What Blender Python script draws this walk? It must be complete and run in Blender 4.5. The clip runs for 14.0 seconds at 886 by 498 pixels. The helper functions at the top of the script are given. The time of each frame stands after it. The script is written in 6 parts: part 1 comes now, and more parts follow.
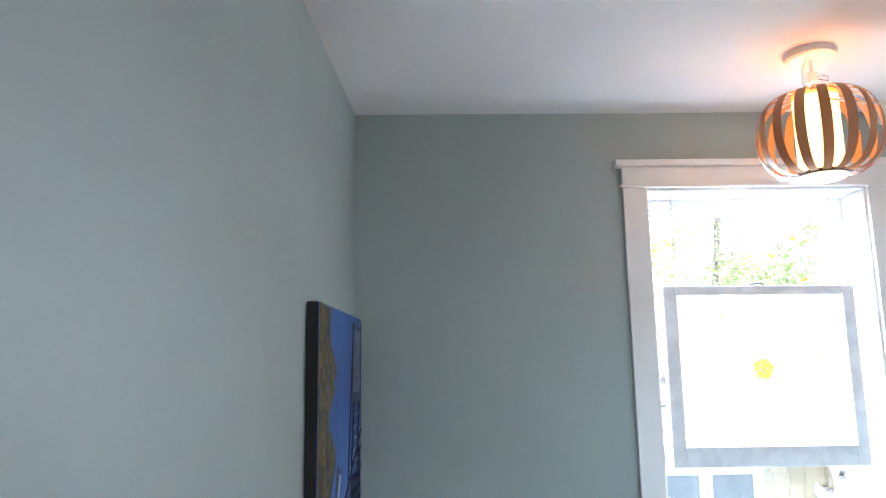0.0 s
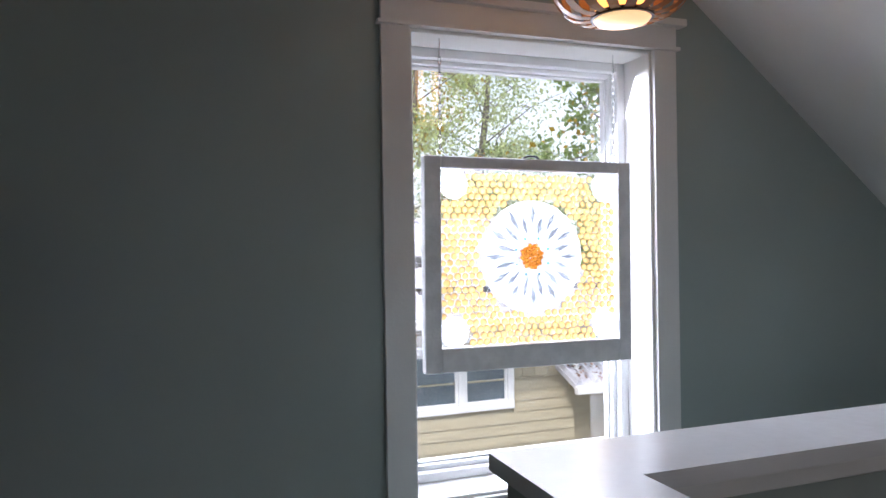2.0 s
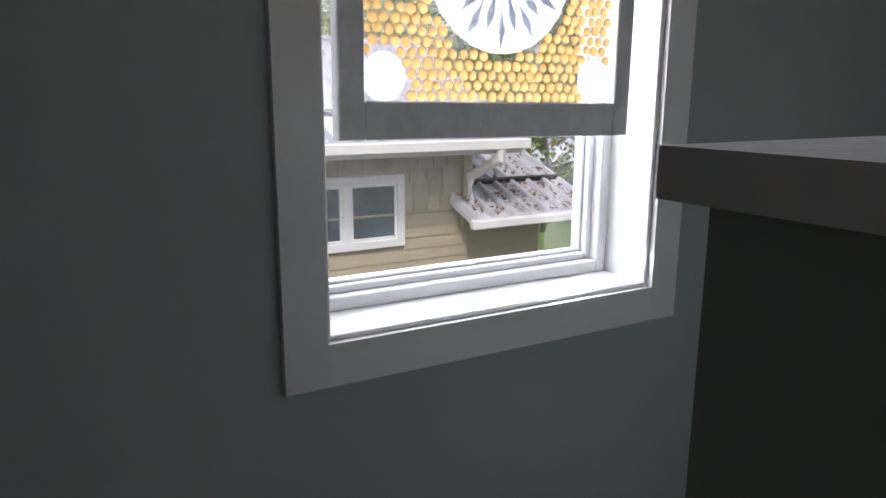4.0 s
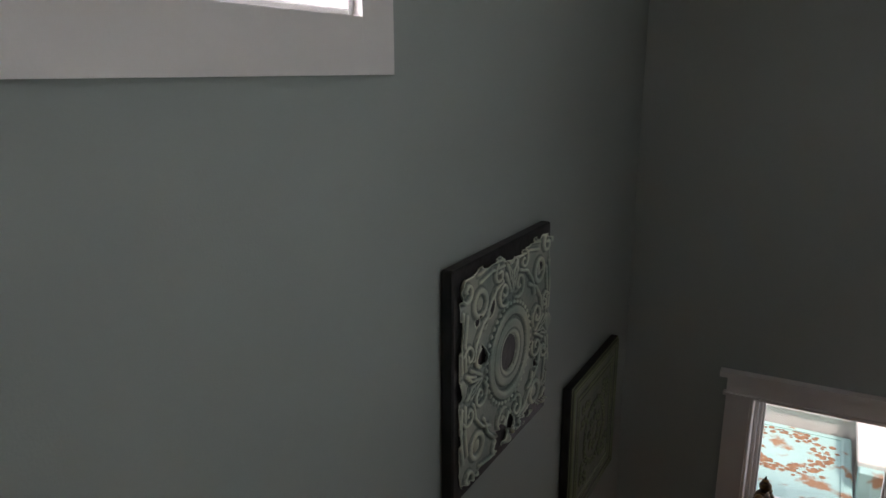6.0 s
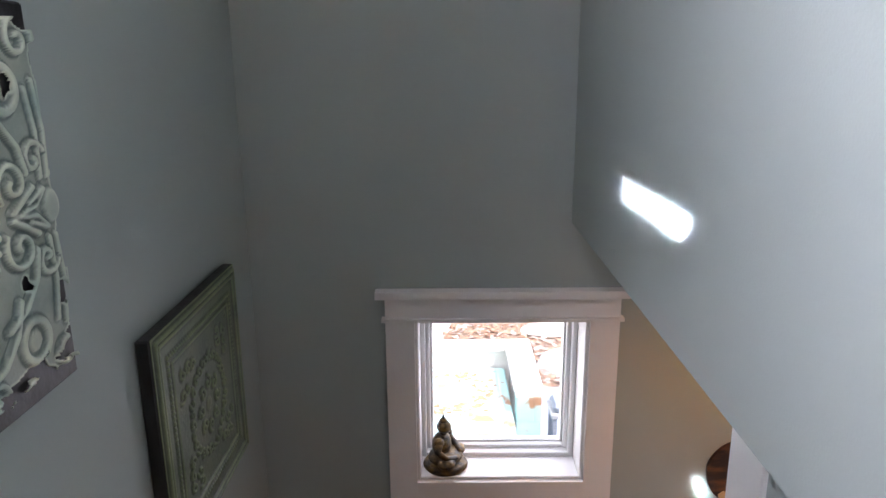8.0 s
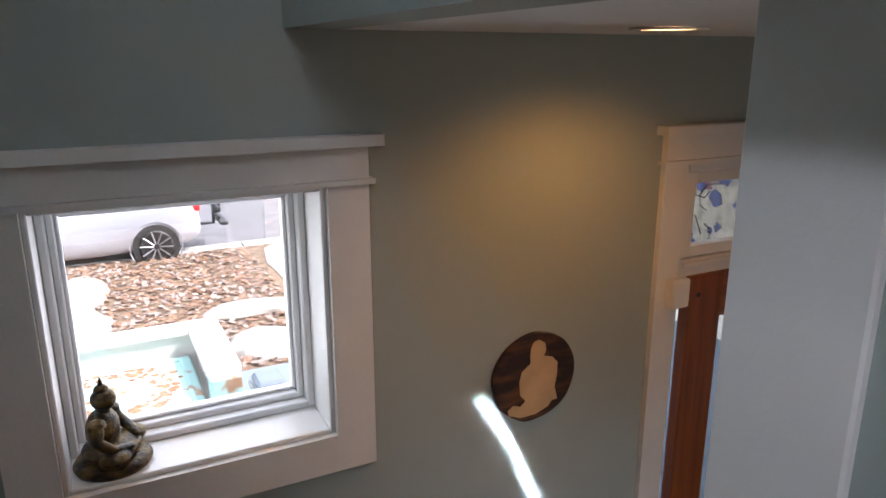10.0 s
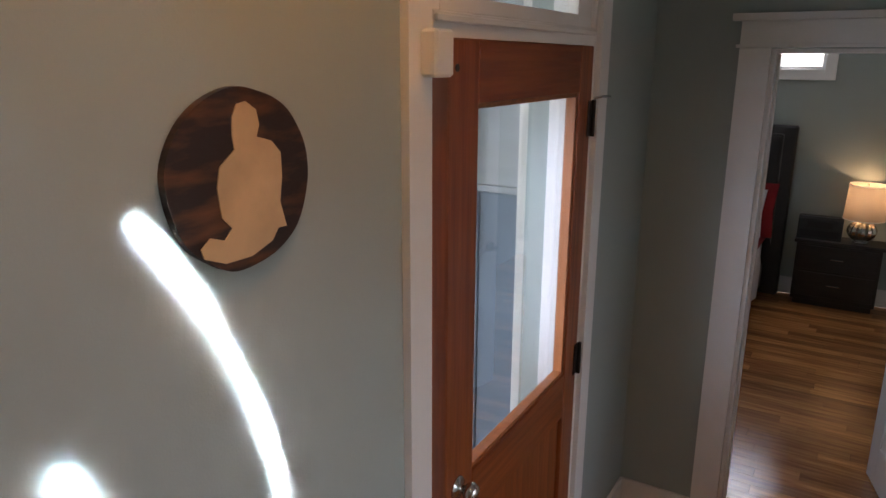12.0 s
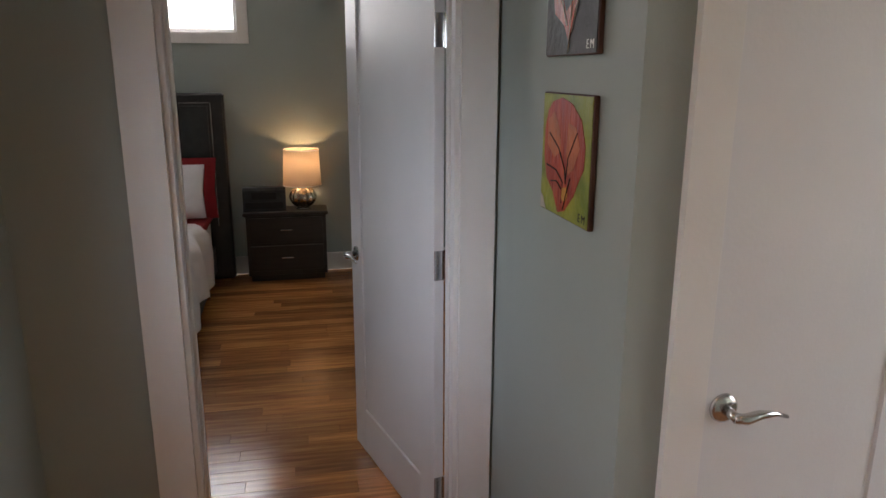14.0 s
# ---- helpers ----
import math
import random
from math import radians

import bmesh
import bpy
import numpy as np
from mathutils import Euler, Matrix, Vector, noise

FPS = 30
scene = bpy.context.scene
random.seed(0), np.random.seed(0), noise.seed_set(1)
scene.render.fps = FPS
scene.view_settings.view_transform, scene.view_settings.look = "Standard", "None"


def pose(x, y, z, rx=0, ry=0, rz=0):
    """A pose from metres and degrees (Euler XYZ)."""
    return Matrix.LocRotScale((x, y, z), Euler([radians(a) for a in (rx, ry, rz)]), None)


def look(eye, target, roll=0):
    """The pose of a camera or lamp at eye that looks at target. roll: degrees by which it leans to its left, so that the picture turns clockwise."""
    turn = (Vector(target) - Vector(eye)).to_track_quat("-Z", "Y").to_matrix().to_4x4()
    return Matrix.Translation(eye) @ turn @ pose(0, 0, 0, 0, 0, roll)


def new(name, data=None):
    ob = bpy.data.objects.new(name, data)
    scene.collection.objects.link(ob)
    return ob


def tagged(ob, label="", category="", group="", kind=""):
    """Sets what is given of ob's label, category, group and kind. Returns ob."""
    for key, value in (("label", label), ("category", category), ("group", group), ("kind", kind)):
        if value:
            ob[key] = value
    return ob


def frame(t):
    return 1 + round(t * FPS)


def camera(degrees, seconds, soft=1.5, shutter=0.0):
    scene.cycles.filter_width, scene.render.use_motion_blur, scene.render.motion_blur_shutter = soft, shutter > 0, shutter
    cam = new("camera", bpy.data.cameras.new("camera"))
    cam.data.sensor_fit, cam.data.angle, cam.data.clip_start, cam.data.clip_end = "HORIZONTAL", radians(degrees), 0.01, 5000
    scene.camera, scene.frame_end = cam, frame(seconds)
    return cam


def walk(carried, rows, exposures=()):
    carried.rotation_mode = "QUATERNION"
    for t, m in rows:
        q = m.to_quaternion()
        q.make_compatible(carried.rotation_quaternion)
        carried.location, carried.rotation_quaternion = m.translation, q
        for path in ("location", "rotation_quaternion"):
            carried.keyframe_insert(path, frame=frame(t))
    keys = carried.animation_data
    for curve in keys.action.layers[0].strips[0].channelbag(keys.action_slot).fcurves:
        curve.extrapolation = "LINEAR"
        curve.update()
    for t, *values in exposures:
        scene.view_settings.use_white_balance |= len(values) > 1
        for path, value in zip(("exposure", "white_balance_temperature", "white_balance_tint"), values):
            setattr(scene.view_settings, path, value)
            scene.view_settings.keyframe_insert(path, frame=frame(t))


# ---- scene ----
cam = camera(64.6, 14.0)
PATH = [
    (0, (-0.912, -2.781, 4.655), (-0.856, -0.81, 4.989), -1.0),
    (0.5, (-0.84, -2.695, 4.618), (-0.553, -0.745, 4.955), -1.0),
    (1, (-0.771, -2.506, 4.571), (-0.32, -0.583, 4.886), -1.0),
    (1.5, (-0.722, -2.348, 4.656), (-0.128, -0.441, 4.76), -0.8),
    (2, (-0.662, -2.137, 4.668), (0.016, -0.255, 4.661), -0.9),
    (2.2, (-0.639, -2.054, 4.665), (0.052, -0.178, 4.621), -0.9),
    (4.3, (-0.464, -1.235, 4.267), (0.577, 0.409, 3.806), 0.4),
    (4.5, (-0.449, -1.187, 4.215), (0.633, 0.425, 3.736), 0.4),
    (5, (-0.37, -1.001, 4.033), (0.89, 0.471, 3.541), 0.3),
    (5.5, (-0.232, -0.85, 3.878), (1.252, 0.4, 3.394), 0.1),
    (6, (-0.076, -0.726, 3.757), (1.618, 0.216, 3.262), -0.1),
    (6.5, (0.105, -0.639, 3.65), (1.924, 0.024, 3.148), -0.3),
    (7, (0.342, -0.616, 3.515), (2.227, -0.182, 3.007), -0.3),
    (7.5, (0.56, -0.62, 3.379), (2.48, -0.402, 2.864), -0.3),
    (8, (0.728, -0.655, 3.242), (2.66, -0.642, 2.729), -0.5),
    (8.2, (0.809, -0.655, 3.193), (2.738, -0.741, 2.672), -0.2),
    (10.3, (1.565, -0.686, 2.58), (3.222, -1.664, 2.052), 0.0),
    (10.5, (1.637, -0.698, 2.513), (3.252, -1.751, 1.981), 0.1),
    (11, (1.82, -0.752, 2.326), (3.292, -1.999, 1.801), 0.1),
    (11.5, (2.013, -0.82, 2.131), (3.269, -2.289, 1.617), 0.1),
    (12, (2.179, -1.003, 1.987), (3.181, -2.654, 1.467), 0.3),
    (12.5, (2.265, -1.248, 1.935), (2.935, -3.059, 1.417), 0.4),
    (13, (2.31, -1.468, 1.912), (2.604, -3.378, 1.397), 0.3),
    (13.5, (2.267, -1.664, 1.777), (2.213, -3.598, 1.271), 0.3),
    (14, (2.187, -1.834, 1.642), (1.788, -3.731, 1.151), 0.2),
]
walk(cam, [(t, look(eye, target, roll)) for t, eye, target, roll in PATH], [(0.0, 2.7, 5500, 8), (0.7, 2.6, 5550, 8), (1.1, 2.05, 5650, 9), (1.5, 1.4, 5850, 12), (2.2, 0.6, 6000, 14), (4.3, 0.15, 6400, 15), (5.3, 0.3, 6700, 17), (6.0, 0.92, 7100, 23), (6.6, 1.8, 6900, 19), (7.2, 2.45, 6700, 22), (8.2, 2.7, 6400, 24), (10.3, 2.15, 6300, 17), (12.0, 2.65, 6300, 17), (14.0, 2.9, 6900, 17)])

# ---- world, sun, large lights ----
world = bpy.data.worlds.new("sky")
scene.world = world
world.use_nodes = True
_wn = world.node_tree.nodes
_sky = _wn.new("ShaderNodeTexSky")
_sky.sky_type = "NISHITA"
_sky.sun_disc = False
_sky.sun_elevation, _sky.sun_rotation = radians(48), radians(215)
_sky.dust_density, _sky.air_density = 3.0, 1.0
_haze = _wn.new("ShaderNodeHueSaturation")     # thin white cloud over the whole sky
_haze.inputs["Saturation"].default_value = 0.35
_haze.inputs["Value"].default_value = 1.25
world.node_tree.links.new(_sky.outputs[0], _haze.inputs["Color"])
world.node_tree.links.new(_haze.outputs[0], _wn["Background"].inputs[0])
_wn["Background"].inputs[1].default_value = 0.15


def lamp(name, kind, matrix, energy, color=(1, 1, 1), **kw):
    data = bpy.data.lights.new(name, kind)
    data.energy, data.color = energy, color
    for k, v in kw.items():
        if k == "size": data.size = v
        if k == "size_y": data.shape, data.size_y = "RECTANGLE", v
        if k == "radius": data.shadow_soft_size = v
        if k == "angle": data.angle = v
        if k == "spot": data.spot_size = v
        if k == "spread": data.spread = v
        if k == "blend": data.spot_blend = v
    ob = new(name, data)
    ob.matrix_world = matrix
    return ob


# high, hazy sun from the south-west
lamp("sun", "SUN", look((-9, -13, 18), (0, 0, 0)), 1.7, (1.0, 0.95, 0.88), angle=radians(6))
# sky light standing in the stair window and the hall window
lamp("window_daylight", "AREA", look((0.46, 0.33, 4.62), (0.72, -1, 3.95)), 28, (0.87, 0.91, 1.0), size=0.90, size_y=1.5, spread=radians(122))
lamp("hall_window_daylight", "AREA", look((3.25, -0.86, 2.12), (2, -0.86, 1.9)), 0.6, (0.9, 0.96, 1.0), size=0.56, size_y=0.55)
# fill lamp added behind the landing, at an opening out of view
lamp("landing_fill", "AREA", look((0.2, -5.5, 4.7), (-0.6, 0, 4.7)), 0.9, (0.82, 0.92, 1.0), size=1.5, size_y=1.3)
lamp("front_door_daylight", "AREA", look((3.24, -2.66, 1.45), (1.9, -4.45, 0.95)), 0.32, (0.66, 0.80, 1.0), size=0.55, size_y=0.8, spread=radians(60))
lamp("bedroom_daylight", "AREA", look((3.3, -7.95, 2.15), (2.6, -5, 1.0)), 3.6, (0.9, 0.95, 1.0), size=1.4, size_y=0.6)


# fill lamp in an unseen opening, added to brighten the hall from the west
lamp("hall_west_fill", "AREA", look((-0.75, -2.1, 1.45), (2, -2.1, 1.2)), 0.04, (0.92, 0.96, 1.0), size=1.35, size_y=1.4)


# ---- materials ----
def material(name, color, rough=0.5, metal=0.0, noise=0.06, scale=8.0, bump=0.0, bscale=60.0, spec=0.5, color2=None, stretch=None, rnd=0.0, mix_lo=0.35, mix_hi=0.65, fine=0.0):
    m = bpy.data.materials.new(name)
    m.use_nodes = True
    nt = m.node_tree
    b = nt.nodes["Principled BSDF"]
    b.inputs["Roughness"].default_value, b.inputs["Metallic"].default_value = rough, metal
    b.inputs["Specular IOR Level"].default_value = spec
    tc = nt.nodes.new("ShaderNodeTexCoord")
    mp = nt.nodes.new("ShaderNodeMapping")
    mp.inputs["Scale"].default_value = stretch or (1, 1, 1)
    nt.links.new(tc.outputs["Object"], mp.inputs[0])
    n = nt.nodes.new("ShaderNodeTexNoise")
    n.inputs["Scale"].default_value, n.inputs["Detail"].default_value = scale, 6
    nt.links.new(mp.outputs[0], n.inputs["Vector"])
    r = nt.nodes.new("ShaderNodeValToRGB")
    c2 = color2 or tuple(max(0, c * (1 - noise * 2)) for c in color)
    r.color_ramp.elements[0].position, r.color_ramp.elements[1].position = mix_lo, mix_hi
    r.color_ramp.elements[0].color, r.color_ramp.elements[1].color = (*c2, 1), (*color, 1)
    nt.links.new(n.outputs["Fac"], r.inputs[0])
    out = r.outputs[0]
    if rnd:
        oi = nt.nodes.new("ShaderNodeObjectInfo")
        hs = nt.nodes.new("ShaderNodeHueSaturation")
        ma = nt.nodes.new("ShaderNodeMapRange")
        ma.inputs["To Min"].default_value, ma.inputs["To Max"].default_value = 1 - rnd, 1 + rnd
        nt.links.new(oi.outputs["Random"], ma.inputs["Value"])
        nt.links.new(ma.outputs[0], hs.inputs["Value"])
        nt.links.new(out, hs.inputs["Color"])
        out = hs.outputs[0]
    nt.links.new(out, b.inputs["Base Color"])
    if bump:
        n2 = nt.nodes.new("ShaderNodeTexNoise")
        n2.inputs["Scale"].default_value, n2.inputs["Detail"].default_value = bscale, 5
        nt.links.new(mp.outputs[0], n2.inputs["Vector"])
        bp = nt.nodes.new("ShaderNodeBump")
        bp.inputs["Strength"].default_value, bp.inputs["Distance"].default_value = bump, 0.01
        nt.links.new(n2.outputs["Fac"], bp.inputs["Height"])
        nt.links.new(bp.outputs[0], b.inputs["Normal"])
        mr = nt.nodes.new("ShaderNodeMapRange")
        mr.inputs["To Min"].default_value, mr.inputs["To Max"].default_value = max(0.02, rough - 0.08), min(1, rough + 0.08)
        nt.links.new(n2.outputs["Fac"], mr.inputs["Value"])
        nt.links.new(mr.outputs[0], b.inputs["Roughness"])
    return m


def glass(name, color=(1, 1, 1), rough=0.0):
    m = bpy.data.materials.new(name)
    m.use_nodes = True
    nt = m.node_tree
    nt.nodes.remove(nt.nodes["Principled BSDF"])
    t = nt.nodes.new("ShaderNodeBsdfTransparent")
    t.inputs[0].default_value = (*color, 1)
    g = nt.nodes.new("ShaderNodeBsdfGlossy")
    g.inputs["Roughness"].default_value = rough
    f = nt.nodes.new("ShaderNodeLayerWeight")
    f.inputs[0].default_value = 0.5
    p = nt.nodes.new("ShaderNodeMath")
    p.operation = "POWER"
    p.inputs[1].default_value = 5
    r = nt.nodes.new("ShaderNodeMapRange")
    r.inputs["To Min"].default_value, r.inputs["To Max"].default_value = 0.08, 1.0
    nt.links.new(f.outputs["Facing"], p.inputs[0])
    nt.links.new(p.outputs[0], r.inputs["Value"])
    mx = nt.nodes.new("ShaderNodeMixShader")
    nt.links.new(r.outputs[0], mx.inputs[0])
    nt.links.new(t.outputs[0], mx.inputs[1])
    nt.links.new(g.outputs[0], mx.inputs[2])
    nt.links.new(mx.outputs[0], nt.nodes["Material Output"].inputs[0])
    return m


def glow(name, color, strength):
    m = bpy.data.materials.new(name)
    m.use_nodes = True
    b = m.node_tree.nodes["Principled BSDF"]
    b.inputs["Base Color"].default_value = (*color, 1)
    b.inputs["Emission Color"].default_value = (*color, 1)
    b.inputs["Emission Strength"].default_value = strength
    return m


def lucent(name, color, amount=0.6, rough=0.3):
    """Light passes through, scattered: fabric shades, cast glass, leaves."""
    m = bpy.data.materials.new(name)
    m.use_nodes = True
    nt = m.node_tree
    b = nt.nodes["Principled BSDF"]
    b.inputs["Base Color"].default_value = (*color, 1)
    b.inputs["Roughness"].default_value = rough
    t = nt.nodes.new("ShaderNodeBsdfTranslucent")
    n = nt.nodes.new("ShaderNodeTexNoise")
    n.inputs["Scale"].default_value = 40
    gi = nt.nodes.new("ShaderNodeNewGeometry")
    hs = nt.nodes.new("ShaderNodeHueSaturation")
    hs.inputs["Color"].default_value = (*color, 1)
    mr = nt.nodes.new("ShaderNodeMapRange")
    mr.inputs["To Min"].default_value, mr.inputs["To Max"].default_value = 0.75, 1.25
    nt.links.new(gi.outputs["Random Per Island"], mr.inputs["Value"])
    nt.links.new(mr.outputs[0], hs.inputs["Value"])
    nt.links.new(hs.outputs[0], t.inputs[0])
    nt.links.new(hs.outputs[0], b.inputs["Base Color"])
    mx = nt.nodes.new("ShaderNodeMixShader")
    mx.inputs[0].default_value = amount
    nt.links.new(b.outputs[0], mx.inputs[1])
    nt.links.new(t.outputs[0], mx.inputs[2])
    nt.links.new(mx.outputs[0], nt.nodes["Material Output"].inputs[0])
    return m


PAINT = material("sage_wall_paint", (0.356, 0.405, 0.382), 0.62, noise=0.03, scale=1.6, bump=0.05, bscale=220, spec=0.35)
CEIL = material("ceiling_paint", (0.80, 0.80, 0.79), 0.8, noise=0.02, scale=2, bump=0.10, bscale=180, spec=0.2)
TRIM = material("white_trim_paint", (0.78, 0.77, 0.75), 0.38, noise=0.03, scale=5, bump=0.06, bscale=90)
DOORWHITE = material("white_door_paint", (0.74, 0.74, 0.75), 0.36, noise=0.02, scale=4, bump=0.05, bscale=120)
VINYL = material("white_vinyl", (0.82, 0.82, 0.82), 0.35, noise=0.02, scale=6)
CAPWHITE = material("gloss_cap_paint", (0.76, 0.75, 0.75), 0.22, noise=0.03, scale=5, bump=0.04, bscale=40)
FIR = material("stained_fir", (0.29, 0.080, 0.020), 0.38, color2=(0.18, 0.042, 0.010), scale=5, stretch=(9, 9, 0.5), bump=0.08, bscale=18)
FIRH = material("stained_fir_rail", (0.29, 0.080, 0.020), 0.38, color2=(0.18, 0.042, 0.010), scale=5, stretch=(9, 0.5, 9), bump=0.08, bscale=18)
PLANK = material("oak_plank", (0.60, 0.28, 0.095), 0.17, color2=(0.27, 0.098, 0.03), scale=4, stretch=(0.7, 10, 10), bump=0.05, bscale=14, rnd=0.38, mix_lo=0.3, mix_hi=0.7)
TREAD = material("oak_tread", (0.34, 0.15, 0.055), 0.3, color2=(0.2, 0.08, 0.025), scale=4, stretch=(6, 1, 6), bump=0.05, bscale=14)
ESPRESSO = material("espresso_wood", (0.022, 0.016, 0.014), 0.35, scale=5, stretch=(1, 8, 8), noise=0.2)
CHROME = material("polished_chrome", (0.60, 0.60, 0.60), 0.14, 1.0, noise=0.05)
BLACK = material("black_paint", (0.02, 0.02, 0.022), 0.45, noise=0.25, scale=14, bump=0.2, bscale=40)
CLEAR = glass("window_glass")


# ---- mesh helpers ----
def obj(name, bm, mat, parent=None, label="", smooth=False):
    me = bpy.data.meshes.new(name)
    bm.normal_update()
    bm.to_mesh(me)
    bm.free()
    if smooth:
        for p in me.polygons: p.use_smooth = True
    if mat: me.materials.append(mat)
    ob = new(name, me)
    if parent: ob.parent = parent
    if label: ob["label"] = label
    return ob


def part(name, bm, mat, parent, label="", smooth=False):
    return obj(name, bm, mat, parent, label, smooth)


def empty(name, place=(0, 0, 0), rz=0):
    e = new(name)
    e.empty_display_size = 0.1
    e.matrix_world = pose(*place, 0, 0, rz)
    return e


def add_box(bm, lo, hi, bevel=0.0, m=None):
    r = bmesh.ops.create_cube(bm, size=1)
    vs = r["verts"]
    c = [(a + b) / 2 for a, b in zip(lo, hi)]
    s = [abs(b - a) for a, b in zip(lo, hi)]
    for v in vs: v.co = Vector((v.co.x * s[0] + c[0], v.co.y * s[1] + c[1], v.co.z * s[2] + c[2]))
    if bevel:
        es = {e for v in vs for e in v.link_edges}
        r2 = bmesh.ops.bevel(bm, geom=list(es), offset=bevel, segments=1, affect="EDGES")
        vs = list({v for f in r2["faces"] for v in f.verts} | {v for v in vs if v.is_valid})
    if m: bmesh.ops.transform(bm, matrix=m, verts=vs)
    return bm


def box(lo, hi, bevel=0.002, m=None):
    return add_box(bmesh.new(), lo, hi, bevel, m)


def boxes(*items, bevel=0.002):
    bm = bmesh.new()
    for lo, hi in items: add_box(bm, lo, hi, bevel)
    return bm


def cyl(p, q, r, r2=None, seg=16, bm=None, cap=True):
    bm = bm or bmesh.new()
    p, q = Vector(p), Vector(q)
    d = q - p
    m = Matrix.Translation((p + q) / 2) @ d.to_track_quat("Z", "Y").to_matrix().to_4x4()
    bmesh.ops.create_cone(bm, cap_ends=cap, segments=seg, radius1=r, radius2=r if r2 is None else r2, depth=d.length, matrix=m)
    return bm


def lathe(profile, seg=28, bm=None, m=None):
    """Turns a profile of (radius, height) about z."""
    bm = bm or bmesh.new()
    rings = []
    for r, z in profile:
        rings.append([bm.verts.new((r * math.cos(2 * math.pi * i / seg), r * math.sin(2 * math.pi * i / seg), z)) for i in range(seg)] if r > 1e-5 else [bm.verts.new((0, 0, z))])
    for a, b in zip(rings, rings[1:]):
        for i in range(seg):
            j = (i + 1) % seg
            if len(a) == 1 and len(b) > 1: bm.faces.new((a[0], b[j], b[i]))
            elif len(b) == 1 and len(a) > 1: bm.faces.new((a[i], a[j], b[0]))
            elif len(a) > 1: bm.faces.new((a[i], a[j], b[j], b[i]))
    if m: bmesh.ops.transform(bm, matrix=m, verts=[v for ring in rings for v in ring])
    bmesh.ops.recalc_face_normals(bm, faces=bm.faces)
    return bm


def tube(pts, r, seg=8, bm=None, closed=False):
    bm = bm or bmesh.new()
    pts = [Vector(p) for p in pts]
    rings = []
    n = len(pts)
    for i, p in enumerate(pts):
        a = pts[(i - 1) % n] if closed or i else p
        b = pts[(i + 1) % n] if closed or i < n - 1 else p
        q = (b - a).to_track_quat("Z", "Y").to_matrix()
        rr = r[i] if isinstance(r, (list, tuple)) else r
        rings.append([bm.verts.new(p + q @ Vector((rr * math.cos(2 * math.pi * k / seg), rr * math.sin(2 * math.pi * k / seg), 0))) for k in range(seg)])
    for i in range(n if closed else n - 1):
        a, b = rings[i], rings[(i + 1) % n]
        for k in range(seg): bm.faces.new((a[k], a[(k + 1) % seg], b[(k + 1) % seg], b[k]))
    if not closed:
        bm.faces.new(rings[0][::-1]), bm.faces.new(rings[-1])
    bmesh.ops.recalc_face_normals(bm, faces=bm.faces)
    return bm


def slab(outline, axis, a, b):
    """A plate with the outline (u, v), from a to b along the axis."""
    bm = bmesh.new()
    def at(u, v, w): return {"x": (w, u, v), "y": (u, w, v), "z": (u, v, w)}[axis]
    lo = [bm.verts.new(at(u, v, a)) for u, v in outline]
    hi = [bm.verts.new(at(u, v, b)) for u, v in outline]
    bm.faces.new(lo), bm.faces.new(hi[::-1])
    n = len(lo)
    for i in range(n): bm.faces.new((lo[i], hi[i], hi[(i + 1) % n], lo[(i + 1) % n]))
    bmesh.ops.recalc_face_normals(bm, faces=bm.faces)
    return bm


def wall(name, axis, a, b, u0, u1, z0, z1, holes=(), mat=None, label=""):
    """A wall from a to b across its axis, u0 to u1 along it, with openings (u0, u1, z0, z1) that go through."""
    us = sorted({u0, u1, *[h[0] for h in holes], *[h[1] for h in holes]})
    zs = sorted({z0, z1, *[h[2] for h in holes], *[h[3] for h in holes]})
    bm = bmesh.new()
    def solid(i, j):
        if not (0 <= i < len(us) - 1 and 0 <= j < len(zs) - 1): return False
        u, z = (us[i] + us[i + 1]) / 2, (zs[j] + zs[j + 1]) / 2
        return not any(h[0] < u < h[1] and h[2] < z < h[3] for h in holes)
    def at(u, w, z): return (w, u, z) if axis == "x" else (u, w, z)
    def face(*p): bm.faces.new([bm.verts.new(at(*q)) for q in p])
    for i in range(len(us) - 1):
        for j in range(len(zs) - 1):
            if not solid(i, j): continue
            p, q, r, s = us[i], us[i + 1], zs[j], zs[j + 1]
            face((p, a, r), (q, a, r), (q, a, s), (p, a, s)), face((p, b, r), (p, b, s), (q, b, s), (q, b, r))
            if not solid(i - 1, j): face((p, a, r), (p, a, s), (p, b, s), (p, b, r))
            if not solid(i + 1, j): face((q, a, r), (q, b, r), (q, b, s), (q, a, s))
            if not solid(i, j - 1): face((p, a, r), (p, b, r), (q, b, r), (q, a, r))
            if not solid(i, j + 1): face((p, a, s), (q, a, s), (q, b, s), (p, b, s))
    bmesh.ops.remove_doubles(bm, verts=bm.verts, dist=1e-5)
    bmesh.ops.recalc_face_normals(bm, faces=bm.faces)
    return tagged(obj(name, bm, mat or PAINT), label or "sage green painted plaster wall", "wall", kind="structure")


# ---- the plan ----
WX, EX, NY = -1.188, 2.955, 0.0          # faces of the west, east and north walls
FLOOR2, CEIL2, CEIL1 = 3.15, 5.694, 2.736  # upper floor, upper ceiling, hall ceiling
WEST = 3.6                               # degrees by which the west wall runs off square
SY = -1.06                               # stair side of the wall south of the stair
HY = -3.87                               # hall face of the bedroom wall
AX, JY = 1.59, -2.99                     # wall with the two paintings, and where it turns west
W1 = (0.0, 0.922, 3.843, 5.367)          # stair window opening
W2 = (-1.133, -0.542, 1.792, 2.403)      # hall window opening
D1 = (-3.192, -2.205, 0.0, 2.382)         # front door and transom opening
D2 = (1.71, 2.532, 0.0, 2.036)           # bedroom doorway
